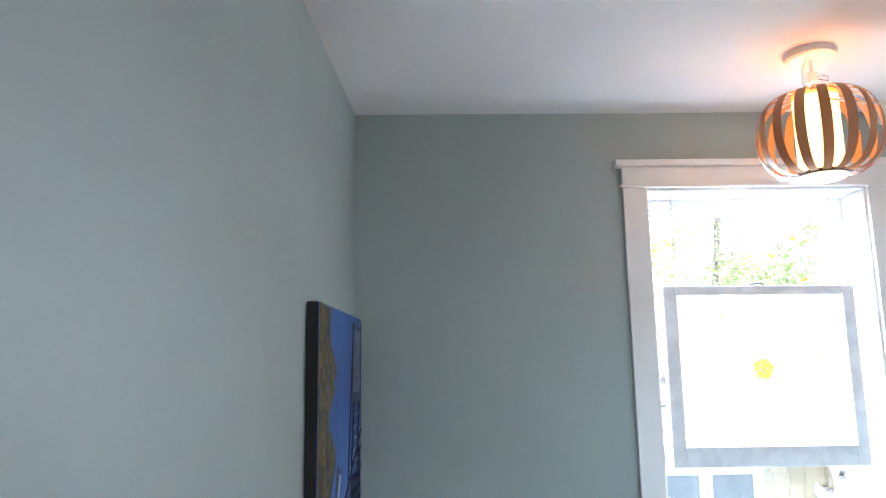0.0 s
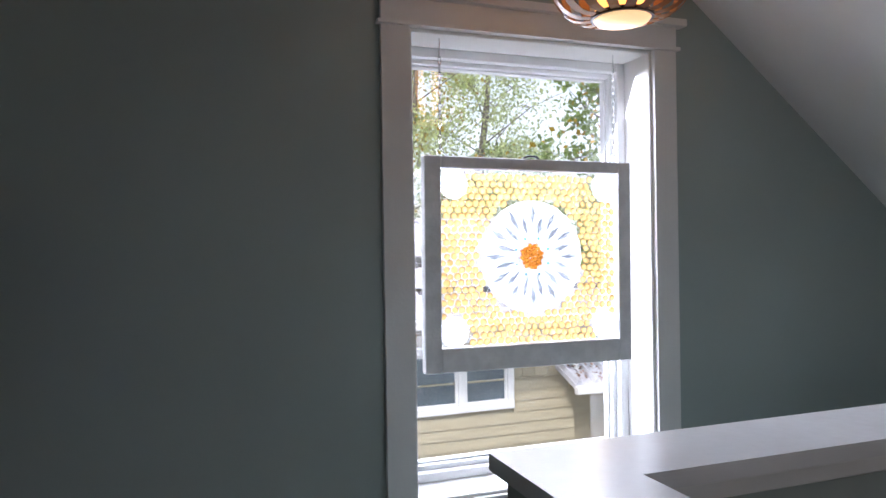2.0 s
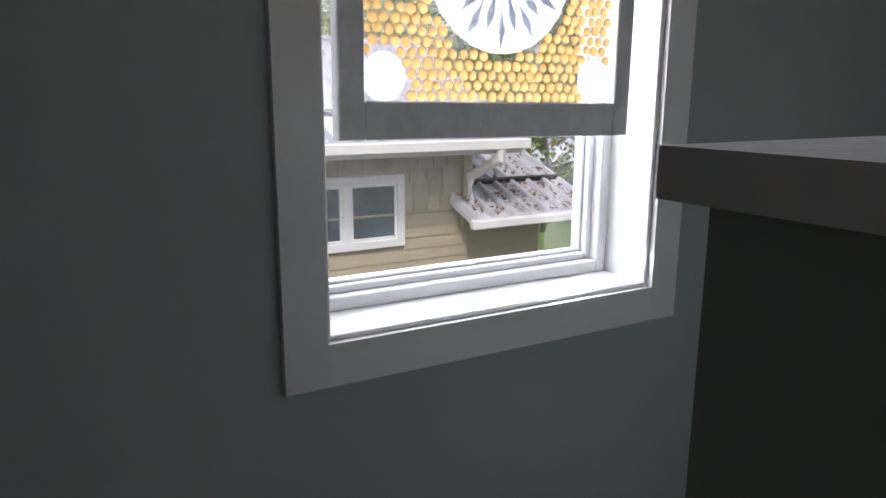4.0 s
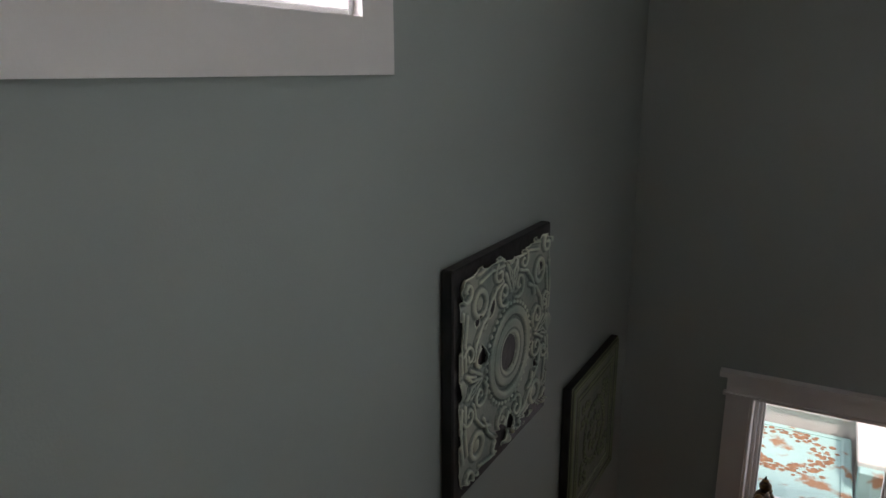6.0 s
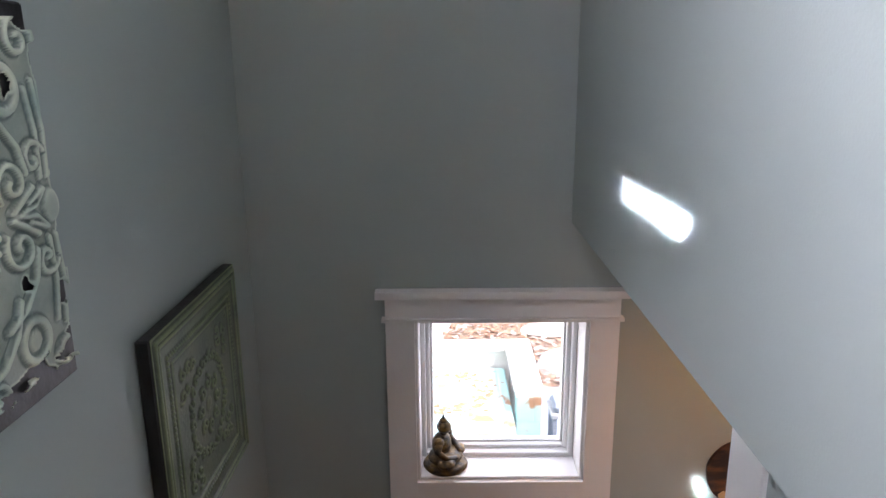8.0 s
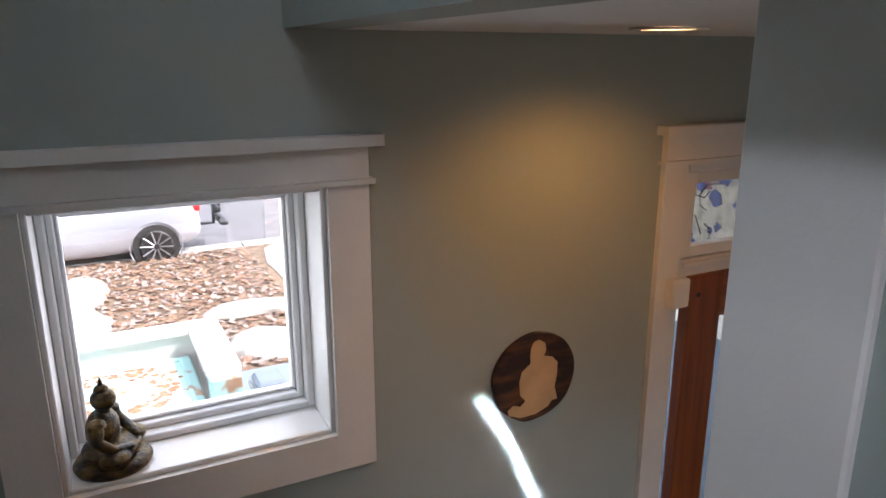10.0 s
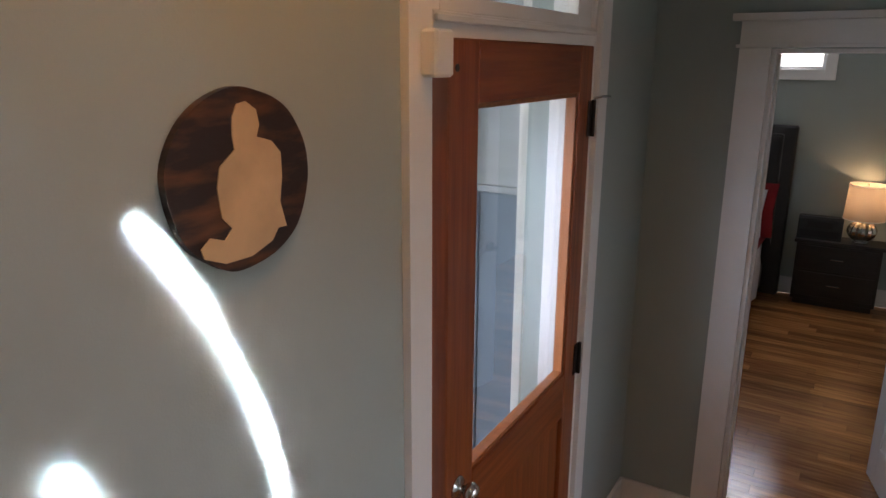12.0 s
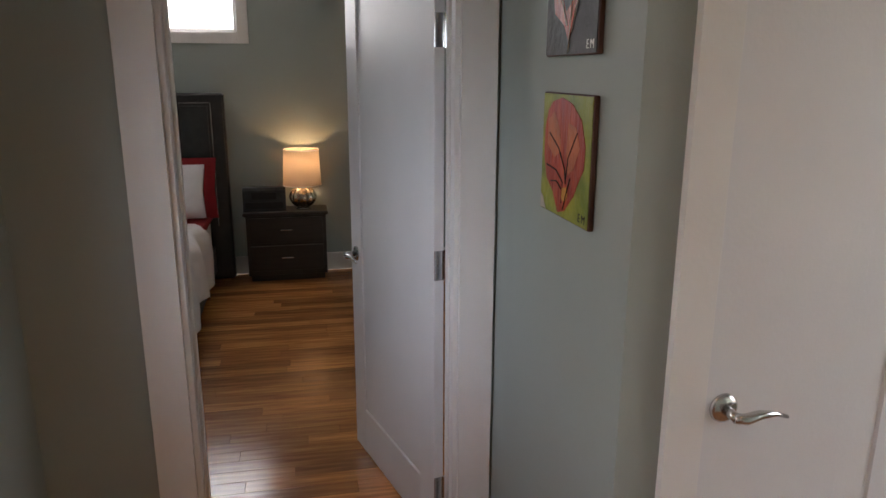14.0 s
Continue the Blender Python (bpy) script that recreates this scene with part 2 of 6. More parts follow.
D3 = (0.62, 1.415, 0.0, 2.045)            # closet door
BY = -7.68                               # bedroom's far wall
RISE, RUN, X0 = FLOOR2 / 16, 0.24, 0.0


wall("wall_north", "y", NY, NY + 0.24, WX - 0.12, EX + 0.15, -0.1, CEIL2 + 0.1, [W1])
wall("wall_east", "x", EX, EX + 0.22, HY - 0.12, NY, -0.1, CEIL2 + 0.1, [W2, D1])
wall("wall_west", "x", WX - 0.12, WX, -5.7, NY + 0.1, FLOOR2 - 0.3, CEIL2 + 0.1).matrix_world = Matrix.Translation((WX, 0, 0)) @ pose(0, 0, 0, 0, 0, -WEST) @ Matrix.Translation((-WX, 0, 0))
# closing wall; its opening is unseen, added for the landing fill lamp
wall("wall_south_upper", "y", -5.72, -5.6, WX - 0.6, EX + 0.15, FLOOR2 - 0.3, CEIL2 + 0.1, [(-0.55, 0.95, 4.05, 5.35)])
wall("wall_stair_upper", "y", SY - 0.12, SY, -0.165, EX, CEIL1, 4.288)
wall("wall_stair_lower", "y", SY - 0.28, SY - 0.12, -0.12, 1.755, 0.0, CEIL1)
wall("wall_stair_west", "y", -1.2, -1.1, WX, -0.12, 0.0, FLOOR2 - 0.3)
wall("wall_stair_end", "x", WX - 0.12, WX, -1.2, NY, 0.0, FLOOR2 - 0.3)
wall("wall_hall_south", "y", HY - 0.12, HY, AX - 0.1, EX, 0.0, CEIL1, [D2])
wall("wall_hall_art", "x", AX - 0.1, AX, HY, JY, 0.0, CEIL1)
wall("wall_closet", "y", JY - 0.1, JY, -0.6, AX - 0.1, 0.0, CEIL1, [D3])
# the opening is added out of view for the west fill lamp
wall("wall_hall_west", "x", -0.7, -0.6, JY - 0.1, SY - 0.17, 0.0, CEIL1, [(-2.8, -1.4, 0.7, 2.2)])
wall("wall_bedroom_south", "y", BY - 0.12, BY, 0.9, 5.4, 0.0, 2.6, [(2.585, 4.0, 1.93, 2.45)])
wall("wall_bedroom_west", "x", 0.8, 0.9, BY - 0.12, HY - 0.12, 0.0, 2.6)
wall("wall_bedroom_east", "x", 5.4, 5.5, BY - 0.12, HY, -0.1, 2.6)
wall("wall_bedroom_north", "y", HY - 0.12, HY, EX + 0.22, 5.5, -0.1, 3.2, mat=None)

# ceilings
def plate(name, lo, hi, mat, label, cat):
    return tagged(obj(name, box(lo, hi, 0), mat), label, cat, kind="structure")
SLX = 0.95                               # where the flat ceiling meets the slope
SLOPE = 0.783
tagged(obj("ceiling_upper", box((WX - 0.6, -5.7, CEIL2), (SLX, 0.2, CEIL2 + 0.1), 0), CEIL), "white painted flat ceiling of the landing", "ceiling", kind="structure")
_x2 = EX + 0.15
tagged(obj("ceiling_slope", slab([(SLX, CEIL2), (_x2, CEIL2 - SLOPE * (_x2 - SLX)), (_x2, CEIL2 + 0.1), (SLX, CEIL2 + 0.1)], "y", -5.7, -0.0), CEIL), "white painted sloping ceiling under the roof", "ceiling", kind="structure")
plate("ceiling_hall", (-0.7, HY, CEIL1), (EX, SY - 0.12, CEIL1 + 0.02), CEIL, "white painted hall ceiling", "ceiling")
plate("ceiling_bedroom", (0.8, BY, 2.6), (5.5, HY - 0.12, 2.7), CEIL, "white painted bedroom ceiling", "ceiling")
plate("ceiling_closet", (-0.7, HY - 0.12, CEIL1), (AX - 0.1, JY - 0.1, CEIL1 + 0.02), CEIL, "white painted closet ceiling", "ceiling")
# upper floor, behind the stair opening
tagged(obj("floor_upper", boxes(((WX - 0.5, -5.6, FLOOR2 - 0.3), (EX, SY - 0.12, FLOOR2)), ((WX - 0.2, SY - 0.12, FLOOR2 - 0.3), (-0.12, -1.1, FLOOR2)), bevel=0), TREAD), "stained oak floor of the upper landing", "floor", kind="structure")
tagged(obj("floor", boxes(((-0.7, BY, -0.12), (EX + 0.2, 0.0, -0.018)), ((EX + 0.2, BY, -0.12), (5.5, HY, -0.018)), bevel=0), TREAD), "subfloor under the oak planks", "floor", kind="structure")

# ---- stair (never in full view; it carries the walk) ----
def winder(k0, k1, z):
    px, py = -0.12, -1.1
    def edge(a):
        # from the pivot to the outer walls of the turn
        c, s = -math.cos(a), math.sin(a)
        t = min((px - WX) / -c if c < -1e-6 else 9, (0 - py) / s if s > 1e-6 else 9)
        return (px + c * t, py + s * t)
    pts = [(px, py), edge(k0)]
    if k0 < math.atan2(1.1, px - WX) < k1: pts.append((WX, 0.0))
    pts.append(edge(k1))
    if k1 > 1.5: pts = [(px, py), edge(k0), (X0, 0.0), (X0, py)]
    return slab(pts, "z", 0.0, z)


stair = tagged(empty("staircase", (0, 0, 0)), "enclosed oak stair with winders and a low landing", "staircase", kind="structure")
for k in range(3):
    part("winder_tread", winder(math.pi / 6 * k, math.pi / 6 * (k + 1), FLOOR2 - RISE * (k + 1)), TREAD, stair)
for k in range(9):
    z = FLOOR2 - RISE * (4 + k)
    part("tread", boxes(((X0 + RUN * k - 0.02, SY - 0.12, z - 0.03), (X0 + RUN * (k + 1), 0.0, z)), ((X0 + RUN * k, SY - 0.12, 0.0), (X0 + RUN * (k + 1), 0.0, z - 0.03)), bevel=0.003), TREAD, stair)
part("landing", box((X0 + RUN * 9, -1.62, 0.0), (EX, 0.0, 3 * RISE), 0.004), TREAD, stair)
for k in range(2):
    part("lower_tread", box((1.87, -1.87 - 0.25 * k, 0.0), (EX, -1.62 - 0.25 * k, RISE * (2 - k)), 0.004), TREAD, stair)

# ---- half wall cap round the stair head ----
cap = tagged(empty("half_wall_cap", (0, 0, 4.288)), "glossy white painted wooden cap on the half wall", "cap", kind="structure")
part("cap_board", slab([(-0.192, -1.045), (EX, -1.045), (EX, -1.238), (-0.02, -1.238), (-0.02, -2.6), (-0.192, -2.6)], "z", 0.0, 0.029), CAPWHITE, cap)
part("cove_trim", boxes(((-0.023, -1.203, -0.045), (EX, -1.181, 0.0)), ((-0.044, -2.6, -0.045), (-0.023, -1.203, 0.0)), bevel=0.004), TRIM, cap)
tagged(obj("wall_half_south", box((-0.165, -2.6, FLOOR2), (-0.045, -1.181, 4.288), 0), PAINT), "sage half wall beside the stair head", "wall", kind="structure")


# ---- window and door casings ----
def casing(name, axis, face, u0, u1, z0, z1, w, head, sill=True, label="", cap_over=0.03, into=1):
    """Craftsman trim: legs, a frieze between a fillet and a cap, and a lower board."""
    e = tagged(empty(name), label or "white painted flat craftsman trim", "trim", kind="structure")
    def bx(ua, ub, za, zb, proud):
        a, b = (face, face - proud * into)
        return box((min(a, b), ua, za), (max(a, b), ub, zb), 0.0005) if axis == "x" else box((ua, min(a, b), za), (ub, max(a, b), zb), 0.0005)
    zb = z0 - w if sill else z0
    part("casing_leg", bx(u0 - w, u0, zb if not sill else z0 - w, z1, 0.02), TRIM, e)
    part("casing_leg", bx(u1, u1 + w, zb if not sill else z0 - w, z1, 0.02), TRIM, e)
    if sill: part("apron", bx(u0, u1, z0 - w, z0, 0.02), TRIM, e)
    part("fillet", bx(u0 - w - 0.012, u1 + w + 0.012, z1 + 0.001, z1 + 0.013, 0.032), TRIM, e)
    part("frieze", bx(u0 - w, u1 + w, z1 + 0.0135, z1 + head - 0.026, 0.022), TRIM, e)
    part("head_cap", bx(u0 - w - cap_over, u1 + w + cap_over, z1 + head - 0.0255, z1 + head, 0.046), TRIM, e)
    return e


casing("window_trim_stair", "y", NY, *W1, 0.094, 0.112)
casing("window_trim_hall", "x", EX, *W2, 0.098, 0.112)
casing("door_trim_front", "x", EX, *D1, 0.082, 0.112, False, cap_over=0.024)
casing("door_trim_bedroom", "y", HY, D2[0], D2[1], 0.0, D2[3], 0.108, 0.12, False, into=-1)
casing("door_trim_closet", "y", JY, D3[0], D3[1], 0.0, D3[3], 0.082, 0.12, False, into=-1)

# ---- more materials ----
AMBER = lucent("amber_glass", (0.42, 0.26, 0.095), 0.8, 0.15)
ORANGE = lucent("orange_glass", (0.50, 0.19, 0.025), 0.7, 0.15)
ICE = lucent("pressed_clear_glass", (0.56, 0.58, 0.61), 0.7, 0.1)
TEAL = lucent("teal_glass", (0.03, 0.28, 0.40), 0.6, 0.15)
OLDSASH = material("worn_grey_sash_paint", (0.78, 0.78, 0.79), 0.6, noise=0.07, scale=22, bump=0.35, bscale=50)
BAMBOO = lucent("bent_wood_veneer", (0.46, 0.24, 0.10), 0.30, 0.45)
SHADE = lucent("warm_lamp_fabric", (0.95, 0.72, 0.40), 0.75, 0.6)
LINEN = lucent("linen_shade", (0.64, 0.53, 0.43), 0.28, 0.8)
MERCURY = material("mercury_glass", (0.75, 0.72, 0.66), 0.12, 0.9, noise=0.35, scale=30, bump=0.3, bscale=40)
CANVAS_EDGE = material("black_canvas_edge", (0.015, 0.014, 0.014), 0.7, noise=0.2)
LEATHER = material("black_leather", (0.018, 0.016, 0.016), 0.4, noise=0.2, scale=20, bump=0.2, bscale=150)
COTTON = material("white_cotton", (0.82, 0.82, 0.84), 0.85, noise=0.04, scale=9, bump=0.25, bscale=30)
REDCLOTH = material("red_cotton", (0.28, 0.008, 0.012), 0.85, noise=0.1, scale=9, bump=0.2, bscale=60)
PLASTIC = material("ivory_plastic", (0.72, 0.70, 0.64), 0.4, noise=0.02)
TAN = material("pale_wood_inlay", (0.62, 0.42, 0.22), 0.5, noise=0.1, scale=12)
BARK = material("dark_burl", (0.15, 0.055, 0.016), 0.35, color2=(0.022, 0.008, 0.004), scale=7, stretch=(1, 1.2, 5), bump=0.1, bscale=30, mix_lo=0.46, mix_hi=0.72)
BRONZE = material("aged_gilt", (0.15, 0.09, 0.018), 0.45, 0.35, color2=(0.02, 0.014, 0.009), scale=34, bump=0.5, bscale=90, mix_lo=0.42, mix_hi=0.62)
TIN = material("chipped_green_tin_paint", (0.40, 0.42, 0.35), 0.5, color2=(0.20, 0.265, 0.24), scale=9, bump=0.25, bscale=80, mix_lo=0.3, mix_hi=0.62)
TIN2 = material("olive_tin_paint", (0.12, 0.145, 0.085), 0.45, color2=(0.06, 0.085, 0.06), scale=9, bump=0.2, bscale=80, mix_lo=0.3, mix_hi=0.6)
def relief_wear(m, light, dark, lo, hi):
    nt = m.node_tree
    b = nt.nodes["Principled BSDF"]
    src = b.inputs["Base Color"].links[0].from_socket
    ge = nt.nodes.new("ShaderNodeNewGeometry")
    r = nt.nodes.new("ShaderNodeValToRGB")
    r.color_ramp.elements[0].position, r.color_ramp.elements[1].position = lo, hi
    r.color_ramp.elements[0].color, r.color_ramp.elements[1].color = (*dark, 1), (*light, 1)
    mid = r.color_ramp.elements.new((lo + hi) / 2)
    mid.color = (0.5, 0.5, 0.5, 1)
    mx = nt.nodes.new("ShaderNodeMix")
    mx.data_type, mx.blend_type = "RGBA", "OVERLAY"
    mx.inputs["Factor"].default_value = 0.85
    nt.links.new(ge.outputs["Pointiness"], r.inputs[0])
    nt.links.new(src, mx.inputs["A"]), nt.links.new(r.outputs[0], mx.inputs["B"])
    nt.links.new(mx.outputs["Result"], b.inputs["Base Color"])


relief_wear(TIN, (0.92, 0.92, 0.88), (0.12, 0.16, 0.17), 0.465, 0.535)
relief_wear(TIN2, (0.90, 0.92, 0.75), (0.15, 0.18, 0.14), 0.47, 0.53)
SPARK = glow("pendant_tube_glow", (1.0, 0.46, 0.10), 1.3)
DISC = glow("pendant_disc_glow", (1.0, 0.66, 0.32), 0.55)


# ---- windows ----
def window(name, axis, face, hole, depth, frame_w, sash_w, label, rail=True):
    e = tagged(empty(name), label, "window", kind="structure")
    u0, u1, z0, z1 = hole
    def bx(ua, ub, za, zb, d0, d1, bev=0.003):
        return box((face + d0, ua, za), (face + d1, ub, zb), bev) if axis == "x" else box((ua, face + d0, za), (ub, face + d1, zb), bev)
    t = 0.012
    # jamb boards line the opening
    part("jamb", bx(u0 - 0.001, u0 + t, z0, z1, -0.003, depth), TRIM, e), part("jamb", bx(u1 - t, u1 + 0.001, z0, z1, -0.003, depth), TRIM, e)
    part("window_sill", bx(u0 + t, u1 - t, z0 - 0.001, z0 + t, -0.003, depth), TRIM, e), part("head_jamb", bx(u0 + t, u1 - t, z1 - t, z1 + 0.001, -0.003, depth), TRIM, e)
    def ring(n, off, w, d0, d1):
        a, b, c, d = u0 + t + off, u1 - t - off, z0 + t + off, z1 - t - off
        part(n, bx(a, a + w, c, d, d0, d1), VINYL, e), part(n, bx(b - w, b, c, d, d0, d1), VINYL, e)
        part(n, bx(a + w, b - w, c, c + w, d0, d1), VINYL, e), part(n, bx(a + w, b - w, d - w, d, d0, d1), VINYL, e)
    ring("window_frame", 0.0, frame_w, depth - 0.085, depth + 0.03)
    ring("sash", frame_w, sash_w, depth - 0.055, depth + 0.01)
    ring("glazing_bead", frame_w + sash_w, 0.009, depth - 0.035, depth - 0.005)
    o = t + frame_w + sash_w
    g = part("pane", bx(u0 + o, u1 - o, z0 + o, z1 - o, depth - 0.022, depth - 0.018, 0), CLEAR, e)
    g.visible_shadow = False
    return e


window("window_1", "y", NY, W1, 0.235, 0.034, 0.018, "white vinyl picture window over the stair")
window("window_2", "x", EX, W2, 0.215, 0.018, 0.016, "small white vinyl window with a deep sill")


# ---- hanging glass mosaic panel ----
def mosaic_panel():
    e = tagged(empty("hanging_glass_panel", (0.443, 0.034, 4.607)), "old grey window sash with amber glass mosaic flower, hung on chains", "glass art")
    e.rotation_euler = (0, radians(0.4), 0)
    W, H = 0.785, 0.712
    hw, hh = W / 2, H / 2
    L, R, T, B = 0.058, 0.050, 0.040, 0.080
    part("stile", box((-hw, -0.018, -hh), (-hw + L, 0.018, hh), 0.003), OLDSASH, e), part("stile", box((hw - R, -0.018, -hh), (hw, 0.018, hh), 0.003), OLDSASH, e)
    part("top_rail", box((-hw + L, -0.0175, hh - T), (hw - R, 0.0175, hh), 0.003), OLDSASH, e), part("bottom_rail", box((-hw + L, -0.0175, -hh), (hw - R, 0.0175, -hh + B), 0.003), OLDSASH, e)
    x0, x1, z0, z1 = -hw + L, hw - R, -hh + B, hh - T
    g = part("backing_glass", box((x0, 0.004, z0), (x1, 0.008, z1), 0), CLEAR, e)
    g.visible_shadow = False
    cx, cz = 0.003, 0.022
    PR, CR = 0.192, 0.049
    rng = random.Random(4)
    nug = lathe([(0.0, 0.006), (0.006, 0.0052), (0.0105, 0.003), (0.0125, 0.0)], 10, m=pose(0, 0, 0, 90))
    me = bpy.data.meshes.new("nugget")
    nug.to_mesh(me), nug.free()
    for p in me.polygons: p.use_smooth = True
    me.materials.append(AMBER)
    corners = [(x0 + 0.05, z0 + 0.05), (x1 - 0.05, z0 + 0.05), (x0 + 0.05, z1 - 0.05), (x1 - 0.05, z1 - 0.05)]
    spots = []
    dz, dx = 0.0222, 0.0258
    for j in range(int((z1 - z0) / dz) + 1):
        for i in range(int((x1 - x0) / dx) + 1):
            x, z = x0 + 0.013 + i * dx + (dx / 2 if j % 2 else 0) + rng.uniform(-.002, .002), z0 + 0.013 + j * dz + rng.uniform(-.002, .002)
            if x > x1 - 0.011 or z > z1 - 0.011: continue
            if math.hypot(x - cx, z - cz) < PR + 0.010: continue
            if any(math.hypot(x - a, z - b) < 0.056 for a, b in corners): continue
            spots.append((x, z))
    rest = bmesh.new()
    for k, (x, z) in enumerate(spots):
        s = rng.uniform(0.9, 1.08)
        m = pose(x, 0.004, z, 0, rng.uniform(0, 360), 0) @ Matrix.Diagonal((s, 1, s * rng.uniform(0.9, 1.0), 1))
        if k < 290:
            o = new("glass_nugget", me)
            o.parent = e
            o.matrix_local = m
        else:
            n0 = len(rest.verts)
            rest.from_mesh(me)
            rest.verts.ensure_lookup_table()
            bmesh.ops.transform(rest, matrix=m, verts=rest.verts[n0:])
    if len(rest.verts): tagged(part("nugget_field", rest, AMBER, e, smooth=True), kind="stuff")
    # pressed glass plate: radiating facets
    bm = bmesh.new()
    n = 72
    prof = [CR + 0.006, 0.075, 0.11, 0.150, 0.178, PR]
    rows = []
    for a, r in enumerate(prof):
        row = []
        for k in range(n):
            an = 2 * math.pi * (k + (0.35 if a % 2 else 0)) / n
            deep = [0.004, 0.013, 0.004, 0.012, 0.003, 0.008][a] * (1.0 if (k + a) % 3 else 0.25)
            row.append(bm.verts.new((cx + r * math.cos(an), 0.003 - deep, cz + r * math.sin(an))))
        rows.append(row)
    for p, q in zip(rows, rows[1:]):
        for k in range(n):
            bm.faces.new((p[k], p[(k + 1) % n], q[(k + 1) % n])), bm.faces.new((p[k], q[(k + 1) % n], q[k]))
    part("pressed_plate", bm, ICE, e, "clear pressed glass plate with radiating petals")
    for a in range(24):
        an = 2 * math.pi * a / 24
        u = Vector((math.cos(an), 0, math.sin(an)))
        w = Vector((-u.z, 0, u.x))
        c0 = Vector((cx, -0.006, cz))
        bm = bmesh.new()
        r0, r1 = (0.066, 0.150) if a % 2 else (0.095, 0.183)
        pts = [c0 + u * r0, c0 + u * (r0 * .45 + r1 * .55) + w * 0.011, c0 + u * r1, c0 + u * (r0 * .45 + r1 * .55) - w * 0.011]
        top = c0 + u * ((r0 + r1) / 2) - Vector((0, 0.009, 0))
        vs = [bm.verts.new(p) for p in pts]
        tv = bm.verts.new(top)
        for k in range(4): bm.faces.new((vs[k], vs[(k + 1) % 4], tv))
        part("petal", bm, ICE, e)
    for k in range(46):
        r, an = CR * 0.86 * math.sqrt((k + 0.5) / 46), k * 2.39996
        part("centre_nugget", lathe([(0.0, 0.009), (0.004, 0.008), (0.0064, 0.004), (0.007, 0.0)], 8, m=pose(cx + r * math.cos(an), 0.003, cz + r * math.sin(an), 90)), ORANGE, e, smooth=True)
    for k in range(8):
        an = 2 * math.pi * (k + .5) / 8
        part("teal_bead", lathe([(0.0, 0.006), (0.004, 0.005), (0.0055, 0.0)], 8, m=pose(cx + 0.066 * math.cos(an), 0.0, cz + 0.066 * math.sin(an), 90)), TEAL, e, smooth=True)
    for a, b in corners:
        bm = bmesh.new()
        c = bm.verts.new((a, -0.008, b))
        ring = [bm.verts.new((a + 0.05 * math.cos(2 * math.pi * k / 36), 0.003 if k % 2 else -0.004, b + 0.05 * math.sin(2 * math.pi * k / 36))) for k in range(36)]
        for k in range(36): bm.faces.new((c, ring[k], ring[(k + 1) % 36]))
        part("corner_disc", bm, ICE, e)
    part("sash_latch", tube([(-0.03, -0.004, hh + 0.002), (-0.012, -0.006, hh + 0.010), (0.018, -0.006, hh + 0.010), (0.03, -0.004, hh + 0.003)], 0.004), BLACK, e)
    for sx, top in ((-0.33, W1[3] - 0.012), (0.335, W1[3] - 0.012)):
        z = hh
        part("screw_eye", tube([(sx + 0.011 * math.cos(k * math.pi / 6), 0, z + 0.016 + 0.011 * math.sin(k * math.pi / 6)) for k in range(12)], 0.0022, 6, closed=True), CHROME, e)
        bm = bmesh.new()
        zz, k = z + 0.034, 0
        while zz < top - 4.607 - 0.03:
            ry = 0.007
            pts = []
            for q in range(12):
                an = q * math.pi / 6
                a, b = 0.0052 * math.cos(an), 0.0155 * math.sin(an)
                pts.append((sx + (a if k % 2 else 0), (0 if k % 2 else a), zz + b))
            tube(pts, 0.0014, 5, bm, True)
            zz += 0.0255
            k += 1
        part("chain", bm, CHROME, e)
        part("hook", tube([(sx, 0, zz - 0.01), (sx, 0, top - 4.607 - 0.004)], 0.002, 6), CHROME, e)


mosaic_panel()


